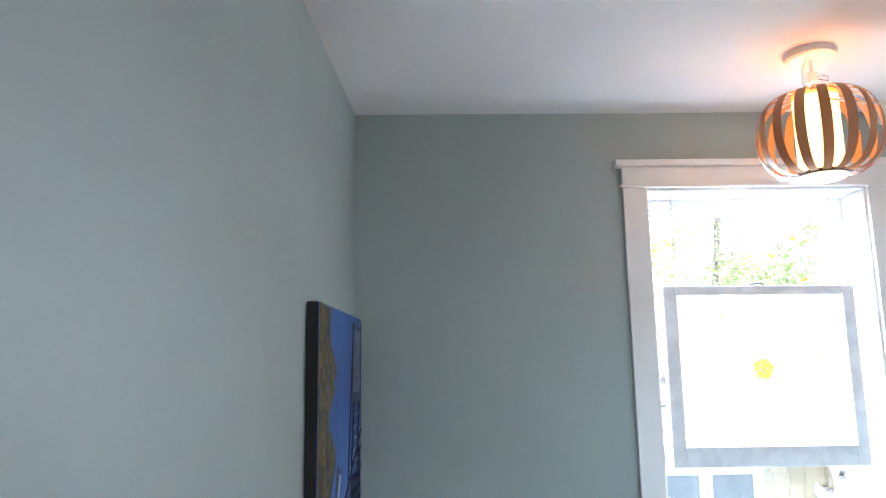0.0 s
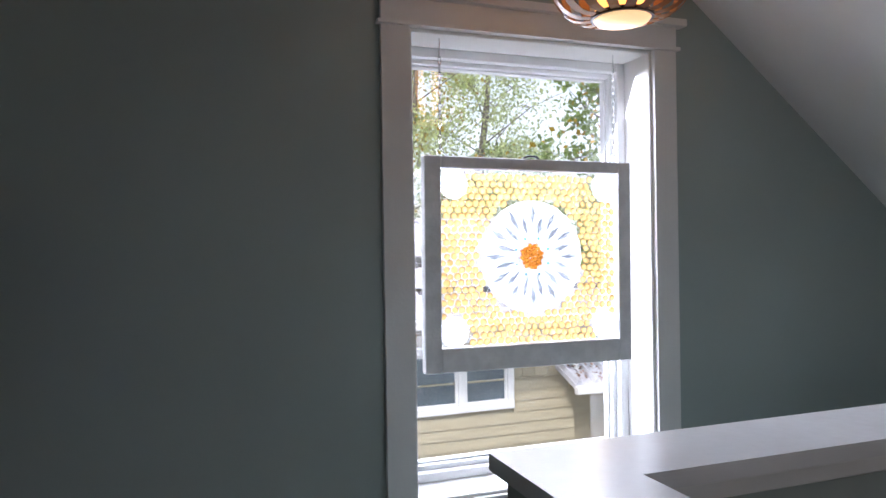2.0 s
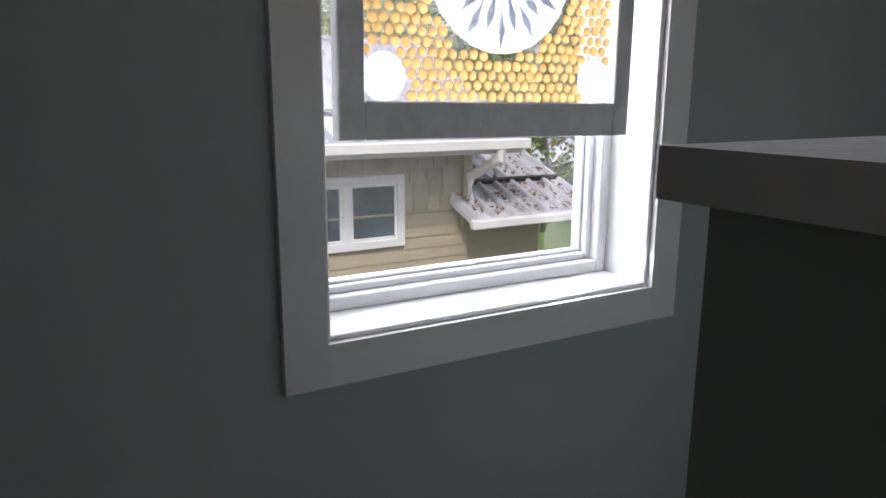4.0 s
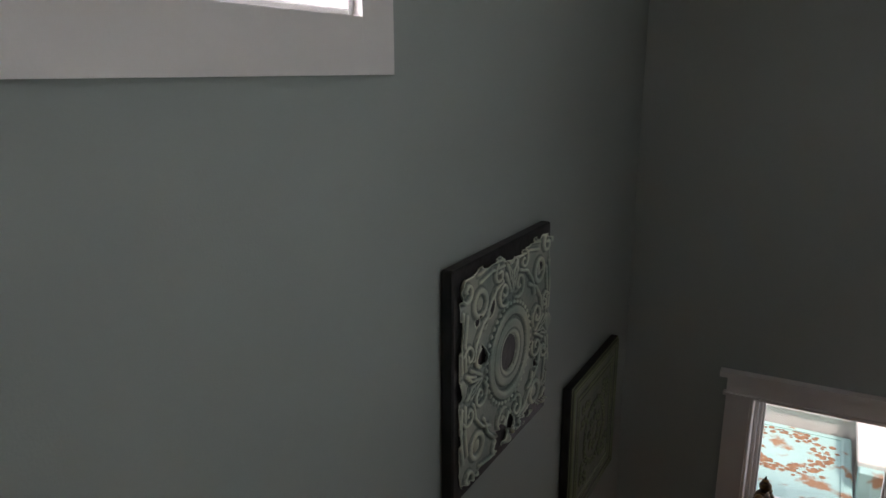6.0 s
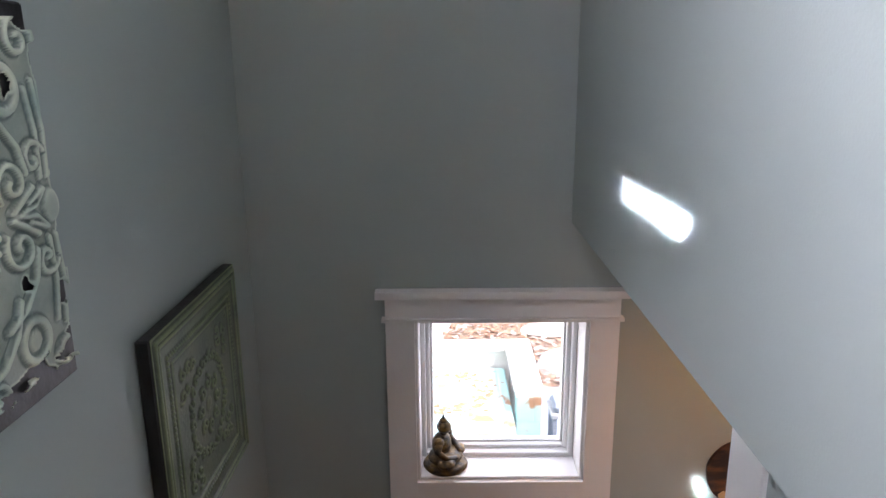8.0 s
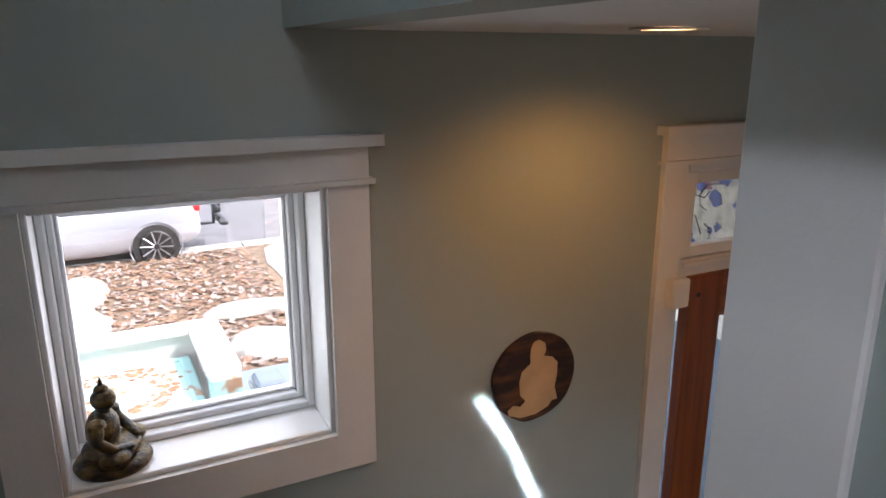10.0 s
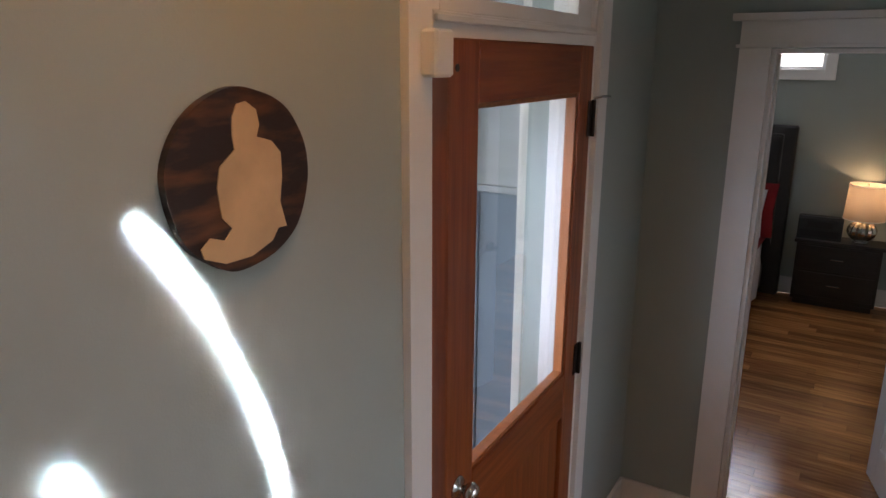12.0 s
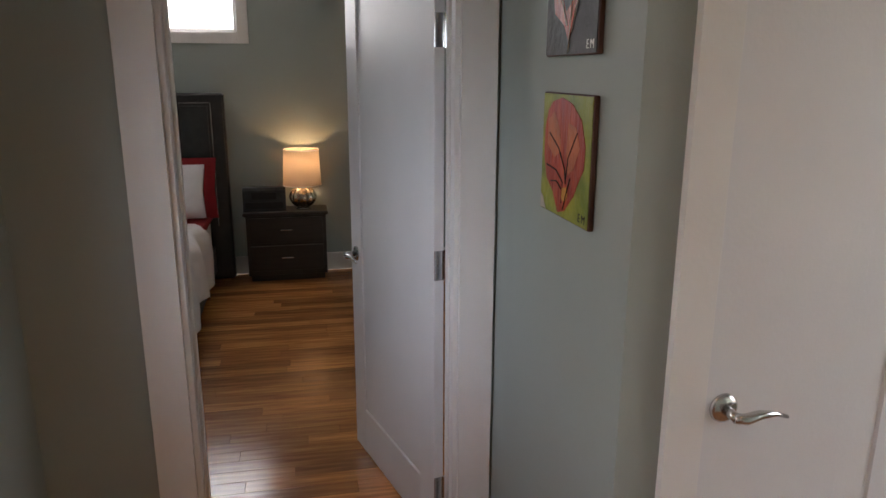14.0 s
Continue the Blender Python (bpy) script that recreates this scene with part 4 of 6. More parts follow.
# ---- front door with transom ----
def front_door():
    e = tagged(empty("door_1", (EX, D1[1], 0)), "stained fir front door with tall glass, slightly ajar", "door", kind="structure")
    o = Vector((EX, D1[1], 0))
    def bx(x0, x1, y0, y1, z0, z1, b=0.003): return box((x0 - o.x, y0 - o.y, z0), (x1 - o.x, y1 - o.y, z1), b)
    y0, y1 = D1[0], D1[1]
    # jambs, transom rail and transom sash
    part("jamb", bx(EX - 0.002, EX + 0.14, y0 - 0.001, y0 + 0.016, 0, D1[3]), TRIM, e), part("jamb", bx(EX - 0.002, EX + 0.14, y1 - 0.03, y1 + 0.001, 0, D1[3]), TRIM, e)
    part("head_jamb", bx(EX - 0.002, EX + 0.14, y0 + 0.016, y1 - 0.03, D1[3] - 0.03, D1[3] + 0.0005), TRIM, e)
    part("transom_rail", bx(EX - 0.002, EX + 0.14, y0 + 0.016, y1 - 0.03, 2.030, 2.085), TRIM, e)
    part("transom_ledge", bx(EX - 0.012, EX - 0.002, y0 + 0.016, y1 - 0.03, 2.062, 2.078), TRIM, e)
    ta, tb, tc, td = y0 + 0.016, y1 - 0.03, 2.085, D1[3] - 0.03
    ga, gb, gc, gd = -3.063, -2.284, 2.120, 2.316
    for q in ((ta, ga, tc, td), (gb, tb, tc, td), (ga, gb, tc, gc), (ga, gb, gd, td)): part("transom_sash", bx(EX + 0.012, EX + 0.05, *q, 0.002), TRIM, e)
    g = part("transom_glass", bx(EX + 0.028, EX + 0.032, ga, gb, gc, gd, 0), CLEAR, e)
    g.visible_shadow = False
    part("threshold", bx(EX - 0.01, EX + 0.16, y0 + 0.03, y1 - 0.03, -0.015, 0.012), TREAD, e)
    # the leaf turns on its south edge; local axes: y from the hinge northwards
    leaf = new("leaf")
    leaf.parent = e
    W, T, H = 0.908, 0.044, 2.020
    leaf.matrix_local = Matrix.Translation((2.952 - o.x, -3.172 - o.y, 0.012)) @ pose(0, 0, 0, 0, 0, 1.2)
    def lb(y0, y1, z0, z1, mat, n, x0=0.0, x1=T, b=0.003): return part(n, box((x0, y0, z0), (x1, y1, z1), b), mat, leaf)
    gl, gh, zb, zt = 0.122, W - 0.148, 0.972, 1.870
    lb(0, gl - 0.012, 0, H, FIR, "stile"), lb(gh + 0.012, W, 0, H, FIR, "stile")
    lb(gl - 0.012, gh + 0.012, zt + 0.012, H, FIRH, "top_rail"), lb(gl - 0.012, gh + 0.012, 0.80, zb - 0.012, FIRH, "lock_rail"), lb(gl - 0.012, gh + 0.012, 0, 0.24, FIRH, "bottom_rail")
    lb(gl - 0.012, gh + 0.012, 0.24, 0.80, FIR, "lower_panel", 0.014, 0.030)
    for q in ((gl - 0.012, gl, zb - 0.012, zt + 0.012), (gh, gh + 0.012, zb - 0.012, zt + 0.012), (gl, gh, zb - 0.012, zb), (gl, gh, zt, zt + 0.012)): lb(*q, TANWOOD, "glass_bead", 0.006, T - 0.006, 0.002)
    g = lb(gl, gh, zb, zt, CLEAR, "glass", 0.020, 0.024, 0)
    g.visible_shadow = False
    part("bolt_plug", cyl((-0.002, W - 0.035, H - 0.06), (0.004, W - 0.035, H - 0.06), 0.008), BLACK, leaf)
    for z in (1.80, 0.98, 0.22):
        hg = part("hinge", boxes(((-0.004, -0.008, z - 0.055), (0.0, 0.030, z + 0.055)), bevel=0.001), BRONZED, leaf, "dark bronze hinge")
        part("hinge_barrel", cyl((-0.008, -0.004, z - 0.057), (-0.008, -0.004, z + 0.057), 0.007, seg=10), BRONZED, hg)
        if z > 1.5: part("door_stop_pin", tube([(-0.008, -0.004, z + 0.062), (-0.03, -0.02, z + 0.068), (-0.045, -0.05, z + 0.066)], 0.004), CHROME, hg)
    kn = part("door_knob", lathe([(0.0, 0.058), (0.018, 0.054), (0.026, 0.040), (0.020, 0.026), (0.010, 0.020), (0.010, 0.006), (0.030, 0.004), (0.031, 0.0), (0.0, 0.0)], 24, m=Matrix.Translation((0.0, W - 0.058, 0.955)) @ pose(0, 0, 0, 0, -90, 0)), CHROME, leaf, "polished chrome knob", smooth=True)
    part("strike", boxes(((EX - 0.0045 - o.x, D1[1] - 0.028 - o.y, 0.90), (EX - 0.002 - o.x, D1[1] - 0.004 - o.y, 0.99)), bevel=0.001), CHROME, e)
    blk = part("sensor_block", bx(EX - 0.058, EX - 0.0195, D1[1] - 0.022, D1[1] + 0.045, 1.955, 2.045, 0.006), TRIM, e, "white painted corner block")


TANWOOD = material("pale_fir_bead", (0.38, 0.13, 0.04), 0.4, noise=0.12, scale=5, stretch=(9, 9, 0.6))
BRONZED = material("oil_rubbed_bronze", (0.05, 0.04, 0.035), 0.35, 0.8, noise=0.2)
front_door()


def lever(parent, y_dir=1, m=None):
    """A round rose and a curved lever; local: out along -y, lever towards +x."""
    e = part("lever_handle", lathe([(0.0, 0.010), (0.024, 0.009), (0.031, 0.004), (0.032, 0.0), (0.0, 0.0)], 28, m=pose(0, 0, 0, 90)), CHROME, parent, "polished chrome lever handle", smooth=True)
    part("neck", cyl((0, -0.008, 0), (0, -0.048, 0), 0.011, 0.010), CHROME, e, smooth=True)
    part("lever", tube([(-0.006, -0.048, 0), (0.02, -0.050, -0.003), (0.05, -0.050, 0.004), (0.085, -0.048, 0.002), (0.118, -0.044, -0.010)], [0.010, 0.012, 0.010, 0.006, 0.004], 12), CHROME, e, smooth=True)
    e.matrix_local = m
    return e


# ---- bedroom door, standing open ----
def shaker_leaf(parent, W, H, T, stile_l, stile_r, top, bottom, mat):
    """Local: x along the leaf from the hinge, y through it."""
    part("stile", box((0, 0, 0), (stile_l, T, H), 0.002), mat, parent), part("stile", box((W - stile_r, 0, 0), (W, T, H), 0.002), mat, parent)
    part("top_rail", box((stile_l, 0.0002, H - top), (W - stile_r, T - 0.0002, H), 0.002), mat, parent), part("bottom_rail", box((stile_l, 0.0002, 0), (W - stile_r, T - 0.0002, bottom), 0.002), mat, parent)
    part("panel", box((stile_l, 0.008, bottom), (W - stile_r, T - 0.008, H - top), 0), mat, parent)


e = tagged(empty("door_2", (D2[0], HY, 0)), "white painted single panel bedroom door, standing open", "door", kind="structure")
o = Vector((D2[0], HY, 0))
for a, b in ((D2[0] - 0.001, D2[0] + 0.016), (D2[1] - 0.016, D2[1] + 0.001)): part("jamb", box((a - o.x, -0.121, 0), (b - o.x, 0.001, D2[3] - 0.002), 0.002), TRIM, e)
part("head_jamb", box((0.016, -0.121, D2[3] - 0.018), (D2[1] - D2[0] - 0.016, 0.001, D2[3] - 0.002), 0.002), TRIM, e)
for a, b in ((0.016, 0.026), (D2[1] - D2[0] - 0.026, D2[1] - D2[0] - 0.016)): part("door_stop", box((a, -0.075, 0), (b, -0.045, D2[3] - 0.02), 0.002), TRIM, e)
leaf = new("leaf")
leaf.parent = e
_ang = -75.0
leaf.matrix_local = Matrix.Translation((0.022, -0.112, 0.012)) @ pose(0, 0, 0, 0, 0, _ang)
shaker_leaf(leaf, 0.795, 2.018, 0.036, 0.115, 0.115, 0.12, 0.20, DOORWHITE)
lever(leaf, 1, pose(0.733, 0.036, 0.893, 0, 0, 180))
lever(leaf, 1, Matrix.Translation((0.733, 0.0, 0.893)) @ Matrix.Diagonal((-1, 1, 1, 1)))
for z in (1.75, 1.02, 0.20):
    hg = part("hinge", box((-0.0025, 0.001, z - 0.05), (0.0, 0.035, z + 0.05), 0.001), CHROME, leaf, "polished chrome hinge")
    part("hinge_barrel", cyl((-0.008, -0.003, z - 0.052), (-0.008, -0.003, z + 0.052), 0.0075, seg=12), CHROME, hg)
    for k in (-0.03, 0.0, 0.03): part("hinge_screw", cyl((-0.0037, 0.02, z + k), (-0.0025, 0.02, z + k), 0.004, seg=10), CHROME, hg)
part("strike_plate", box((0.0158, -0.10, 0.86), (0.0175, -0.08, 0.92), 0.001), CHROME, e)

# ---- closet door ----
e = tagged(empty("door_3", (D3[0], JY, 0)), "white painted closed closet door", "door", kind="structure")
w3 = D3[1] - D3[0]
for a, b in ((-0.001, 0.014), (w3 - 0.014, w3 + 0.001)): part("jamb", box((a, -0.10, 0), (b, 0.001, D3[3] - 0.002), 0.002), TRIM, e)
part("head_jamb", box((0.014, -0.10, D3[3] - 0.016), (w3 - 0.014, 0.001, D3[3] - 0.002), 0.002), TRIM, e)
leaf = new("leaf")
leaf.parent = e
leaf.matrix_local = Matrix.Translation((0.016, -0.050, 0.012))
shaker_leaf(leaf, w3 - 0.032, 2.014, 0.036, 0.12, 0.347, 0.12, 0.2, DOORWHITE)
part("raised_field", box((0.16, 0.02, 0.24), (w3 - 0.032 - 0.435, 0.034, 1.854), 0.006), DOORWHITE, leaf)
lever(leaf, 1, Matrix.Translation((w3 - 0.032 - 0.048, 0.036, 0.962)) @ pose(0, 0, 0, 0, 0, 180))


# ---- hall: post, baseboards, ceiling light, two paintings ----
e = tagged(empty("newel_post", (1.814, SY - 0.183, 0.0)), "square white painted post under the hall beam", "post", kind="structure")
part("post_core", box((-0.060, -0.055, 0.0), (0.050, 0.055, CEIL1), 0.003), TRIM, e)
part("post_board", box((-0.066, 0.055, 0.0), (0.066, 0.073, CEIL1), 0.003), TRIM, e), part("post_board", box((0.050, -0.06, 0.0), (0.067, 0.0545, CEIL1), 0.003), TRIM, e)

def baseboard(lo, hi): tagged(obj("baseboard", box(lo, hi, 0.004), TRIM), "white painted baseboard", "baseboard", kind="structure")
baseboard((D2[1] + 0.11, HY, 0), (EX, HY + 0.015, 0.14)), baseboard((EX - 0.015, HY + 0.015, 0), (EX, D1[0] - 0.09, 0.14))
baseboard((AX, HY + 0.015, 0), (AX + 0.015, JY, 0.14)), baseboard((0.9, BY, 0), (5.4, BY + 0.015, 0.15)), baseboard((0.9, HY - 0.135, 0), (D2[0] - 0.002, HY - 0.12, 0.14))

e = tagged(empty("recessed_light", (2.58, -1.75, CEIL1)), "warm recessed ceiling light in the hall, lit", "ceiling light")
part("trim_ring", lathe([(0.055, -0.001), (0.078, -0.001), (0.078, -0.006), (0.055, -0.004), (0.055, -0.001)], 32), TRIM, e)
part("lens", lathe([(0.0, -0.003), (0.055, -0.003), (0.055, -0.001), (0.0, -0.001)], 32), glow("warm_lens_glow", (1.0, 0.62, 0.28), 1.0), e)
lamp("hall_downlight", "SPOT", look((2.58, -1.75, CEIL1 - 0.02), (2.68, -1.80, 0.0)), 3.0, (1.0, 0.44, 0.11), radius=0.05, spot=radians(152), blend=0.8)


def small_canvas(name, y0, y1, z0, z1, ground, draw, label):
    e = tagged(empty(name, (AX, (y0 + y1) / 2, (z0 + z1) / 2)), label, "painting", group="paintings in the hall")
    hw, hh = (y1 - y0) / 2, (z1 - z0) / 2
    part("stretcher", box((0.002, -hw, -hh), (0.014, hw, hh), 0.002), DARKRED, e, "dark painted canvas edge")
    part("ground", box((0.0141, -hw + 0.003, -hh + 0.003), (0.0155, hw - 0.003, hh - 0.003), 0), ground, e)
    draw(e, hw, hh)
    for k, (a, b) in enumerate(((-0.010, 0.0), (0.002, 0.016))):
        # the two-letter signature
        cu = bpy.data.curves.new("signature_letter", "FONT")
        cu.body, cu.size, cu.extrude = "EM"[k], 0.026, 0.0003
        t = new("signature_letter", bpy.data.meshes.new_from_object(bpy.data.objects.new("tmp", cu)))
        t.data.materials.append(CANVAS_EDGE if "petal" in name else PLASTIC)
        t.parent = e
        t.matrix_local = Matrix.Translation((0.0162, hw - 0.052 + 0.019 * k, -hh + 0.012)) @ Matrix(((0, 0, 1, 0), (1, 0, 0, 0), (0, 1, 0, 0), (0, 0, 0, 1)))


DARKRED = material("canvas_edge_umber", (0.10, 0.035, 0.02), 0.6, noise=0.2)
LIME = material("lime_paint", (0.34, 0.36, 0.03), 0.5, color2=(0.16, 0.22, 0.02), scale=14, bump=0.4, bscale=40)
VERM = material("vermilion_paint", (0.52, 0.065, 0.015), 0.45, color2=(0.28, 0.02, 0.008), scale=16, stretch=(1, 2, 0.6), bump=0.4, bscale=40)
SALMON = material("salmon_paint", (0.60, 0.16, 0.05), 0.45, noise=0.2, scale=16, bump=0.3)
UMBER = material("umber_paint", (0.030, 0.025, 0.026), 0.6, color2=(0.014, 0.012, 0.012), scale=7, bump=0.3, bscale=40)
OCHRE = material("ochre_paint", (0.60, 0.30, 0.04), 0.45, noise=0.2, scale=20)
CREAM = material("cream_paint", (0.62, 0.55, 0.45), 0.45, noise=0.2, scale=20)


def flower_red(e, w, h):
    def lay(n, pts, d, mat): part(n, slab([(u * w, v * h) for u, v in pts], "x", 0.0155, 0.0155 + d), mat, e)
    lay("red_form", [(-.55, .86), (-.15, .93), (.25, .85), (.62, .62), (.80, .25), (.78, -.1), (.60, -.32), (.45, -.55), (.10, -.86), (-.18, -.93), (-.42, -.62), (-.72, -.42), (-.86, -.05), (-.86, .4), (-.74, .7)], 0.0012, VERM)
    lay("salmon_stroke", [(-.70, .55), (-.45, .70), (-.2, .42), (-.1, .1), (-.4, -.05), (-.72, .15)], 0.0018, SALMON)
    lay("salmon_stroke", [(.15, .55), (.45, .5), (.62, .2), (.4, -.15), (.2, -.25), (.1, .1)], 0.0018, SALMON)
    lay("ochre_stroke", [(.0, -.50), (.16, -.46), (.22, -.6), (.1, -.72), (-.04, -.66)], 0.0022, OCHRE)
    for p in ([(-.62, .34), (-.2, .12), (.08, -.2), (.12, -.42)], [(.5, .42), (.2, .02), (.12, -.36)], [(-.72, -.2), (-.3, -.24), (0, -.4), (-.02, -.75)], [(.3, -.3), (.2, -.5), (.05, -.85)], [(-.5, -.45), (-.25, -.42), (-.05, -.52)]):
        part("dark_line", tube([(0.0172, u * w, v * h) for u, v in p], 0.0016, 5), CANVAS_EDGE, e)
    lay("white_corner", [(-.97, -.97), (-.72, -.97), (-.86, -.78), (-.97, -.72)], 0.001, CREAM)


def flower_dark(e, w, h):
    def lay(n, pts, d, mat): part(n, slab([(u * w, v * h) for u, v in pts], "x", 0.0155, 0.0155 + d), mat, e)
    lay("red_form", [(-.15, .30), (.12, .42), (.40, .15), (.42, -.15), (.15, -.45), (-.02, -.82), (-.22, -.60), (-.62, -.42), (-.74, -.05), (-.55, .25)], 0.0012, VERM)
    lay("grey_heart", [(-.28, .12), (.02, .2), (.2, .0), (.08, -.3), (-.15, -.42), (-.36, -.15)], 0.0018, UMBER)
    lay("ochre_neck", [(.05, .40), (.12, .75), (.40, .88), (.72, .78), (.80, .62), (.60, .74), (.36, .66), (.28, .36)], 0.0014, OCHRE)
    for p in ([(-.05, .3), (.0, 0), (.05, -.4), (-.02, -.95)], [(.3, .3), (.22, -.1), (.02, -.6)], [(-.6, .1), (-.3, -.3), (-.1, -.6)], [(.42, .1), (.3, -.3), (.08, -.7)]):
        part("light_line", tube([(0.0172, u * w, v * h) for u, v in p], 0.0013, 5), CREAM, e)


small_canvas("petal_painting", -3.443, -3.155, 1.321, 1.597, LIME, flower_red, "small lime green painting of a large red petal")
small_canvas("dark_painting", -3.443, -3.155, 1.676, 1.99, UMBER, flower_dark, "small dark painting of a red and ochre form")

# ---- bedroom ----
def bedroom_window():
    e = tagged(empty("window_3"), "high white bedroom window with bright glass", "window", kind="structure")
    u0, u1, z0, z1 = 2.585, 4.0, 1.93, 2.45
    def bx(ua, ub, za, zb, y0, y1): return box((ua, y0, za), (ub, y1, zb), 0.003)
    w = 0.085
    for q in ((u0 - w, u0, z0 - w, z1 + w), (u1, u1 + w, z0 - w, z1 + w), (u0, u1, z0 - w, z0), (u0, u1, z1, z1 + w)): part("casing", bx(*q, BY, BY + 0.018), TRIM, e)
    f = 0.025
    for q in ((u0, u0 + f, z0, z1), (u1 - f, u1, z0, z1), (u0 + f, u1 - f, z0, z0 + f), (u0 + f, u1 - f, z1 - f, z1)): part("window_frame", bx(*q, BY - 0.09, BY - 0.02), VINYL, e)
    part("window_rail", bx(2.96, 3.4, 2.10, 2.11, BY - 0.075, BY - 0.06), VINYL, e)
    g = part("pane", bx(u0 + f, u1 - f, z0 + f, z1 - f, BY - 0.06, BY - 0.056), CLEAR, e)
    g.visible_shadow = False


bedroom_window()

def nightstand():
    e = tagged(empty("nightstand", (2.285, -7.52, 0)), "dark espresso nightstand with two drawers", "nightstand")
    part("top", box((-0.33, -0.14, 0.535), (0.33, 0.135, 0.565), 0.006), ESPRESSO, e), part("body", box((-0.31, -0.135, 0.05), (0.31, 0.115, 0.535), 0.003), ESPRESSO, e), part("plinth", box((-0.29, -0.12, 0.0), (0.29, 0.095, 0.05), 0.002), ESPRESSO, e)
    for z in (0.09, 0.315):
        d = part("drawer", box((-0.285, 0.116, z), (0.285, 0.132, z + 0.205), 0.004), ESPRESSO, e)
        part("pull", tube([(-0.055, 0.132, z + 0.11), (-0.045, 0.152, z + 0.11), (0.045, 0.152, z + 0.11), (0.055, 0.132, z + 0.11)], 0.005), CHROME, d, "chrome bar pull")
nightstand()

e = tagged(empty("table_lamp", (2.145, -7.52, 0.565)), "mercury glass table lamp with a linen drum shade, lit", "table lamp")
part("foot", lathe([(0.0, 0.0), (0.06, 0.0), (0.062, 0.008), (0.045, 0.018), (0.0, 0.02)], 28), CHROME, e, smooth=True)
bm = bmesh.new()
seg = 28
rows = []
for i in range(13):
    t = i / 12
    r0 = 0.045 + 0.060 * math.sin(math.pi * t) ** 0.7
    rows.append([bm.verts.new(((r0 + 0.005 * math.cos(k * math.pi)) * math.cos(2 * math.pi * k / seg), (r0 + 0.005 * math.cos(k * math.pi)) * math.sin(2 * math.pi * k / seg), 0.018 + 0.16 * t)) for k in range(seg)])
for p, q in zip(rows, rows[1:]):
    for k in range(seg): bm.faces.new((p[k], p[(k + 1) % seg], q[(k + 1) % seg], q[k]))
bm.faces.new(rows[0][::-1]), bm.faces.new(rows[-1])
part("base", bm, MERCURY, e, "ribbed mercury glass base")
part("neck", cyl((0, 0, 0.178), (0, 0, 0.30), 0.010), CHROME, e)
part("shade", lathe([(0.150, 0.195), (0.138, 0.475)], 36), LINEN, e, "cream linen drum shade", smooth=True)
part("shade_rim", lathe([(0.1505, 0.192), (0.152, 0.192), (0.152, 0.200), (0.1505, 0.200)], 36), COTTON, e), part("shade_rim", lathe([(0.1375, 0.470), (0.1395, 0.470), (0.1395, 0.478), (0.1375, 0.478)], 36), COTTON, e)
part("bulb", lathe([(0.0, 0.30), (0.02, 0.305), (0.03, 0.34), (0.02, 0.375), (0.0, 0.385)], 16), glow("bulb_glow", (1.0, 0.62, 0.28), 0.9), e, smooth=True)
part("finial", cyl((0, 0, 0.385), (0, 0, 0.485), 0.004), CHROME, e)
lamp("table_lamp_light", "POINT", Matrix.Translation((2.145, -7.52, 0.565 + 0.41)), 0.48, (1.0, 0.64, 0.32), radius=0.03)

e = tagged(empty("clock_radio", (2.45, -7.51, 0.565)), "black clock radio on the nightstand", "clock radio")
part("case", slab([(-0.065, 0.0), (0.065, 0.0), (0.050, 0.165), (0.035, 0.185), (-0.045, 0.185), (-0.065, 0.160)], "x", -0.17, 0.16), BLACK, e), part("grille", box((-0.15, 0.060, 0.02), (0.14, 0.0655, 0.075), 0.002), CANVAS_EDGE, e), part("dial_window", box((-0.10, 0.054, 0.095), (0.09, 0.0605, 0.15), 0.002), CANVAS_EDGE, e)


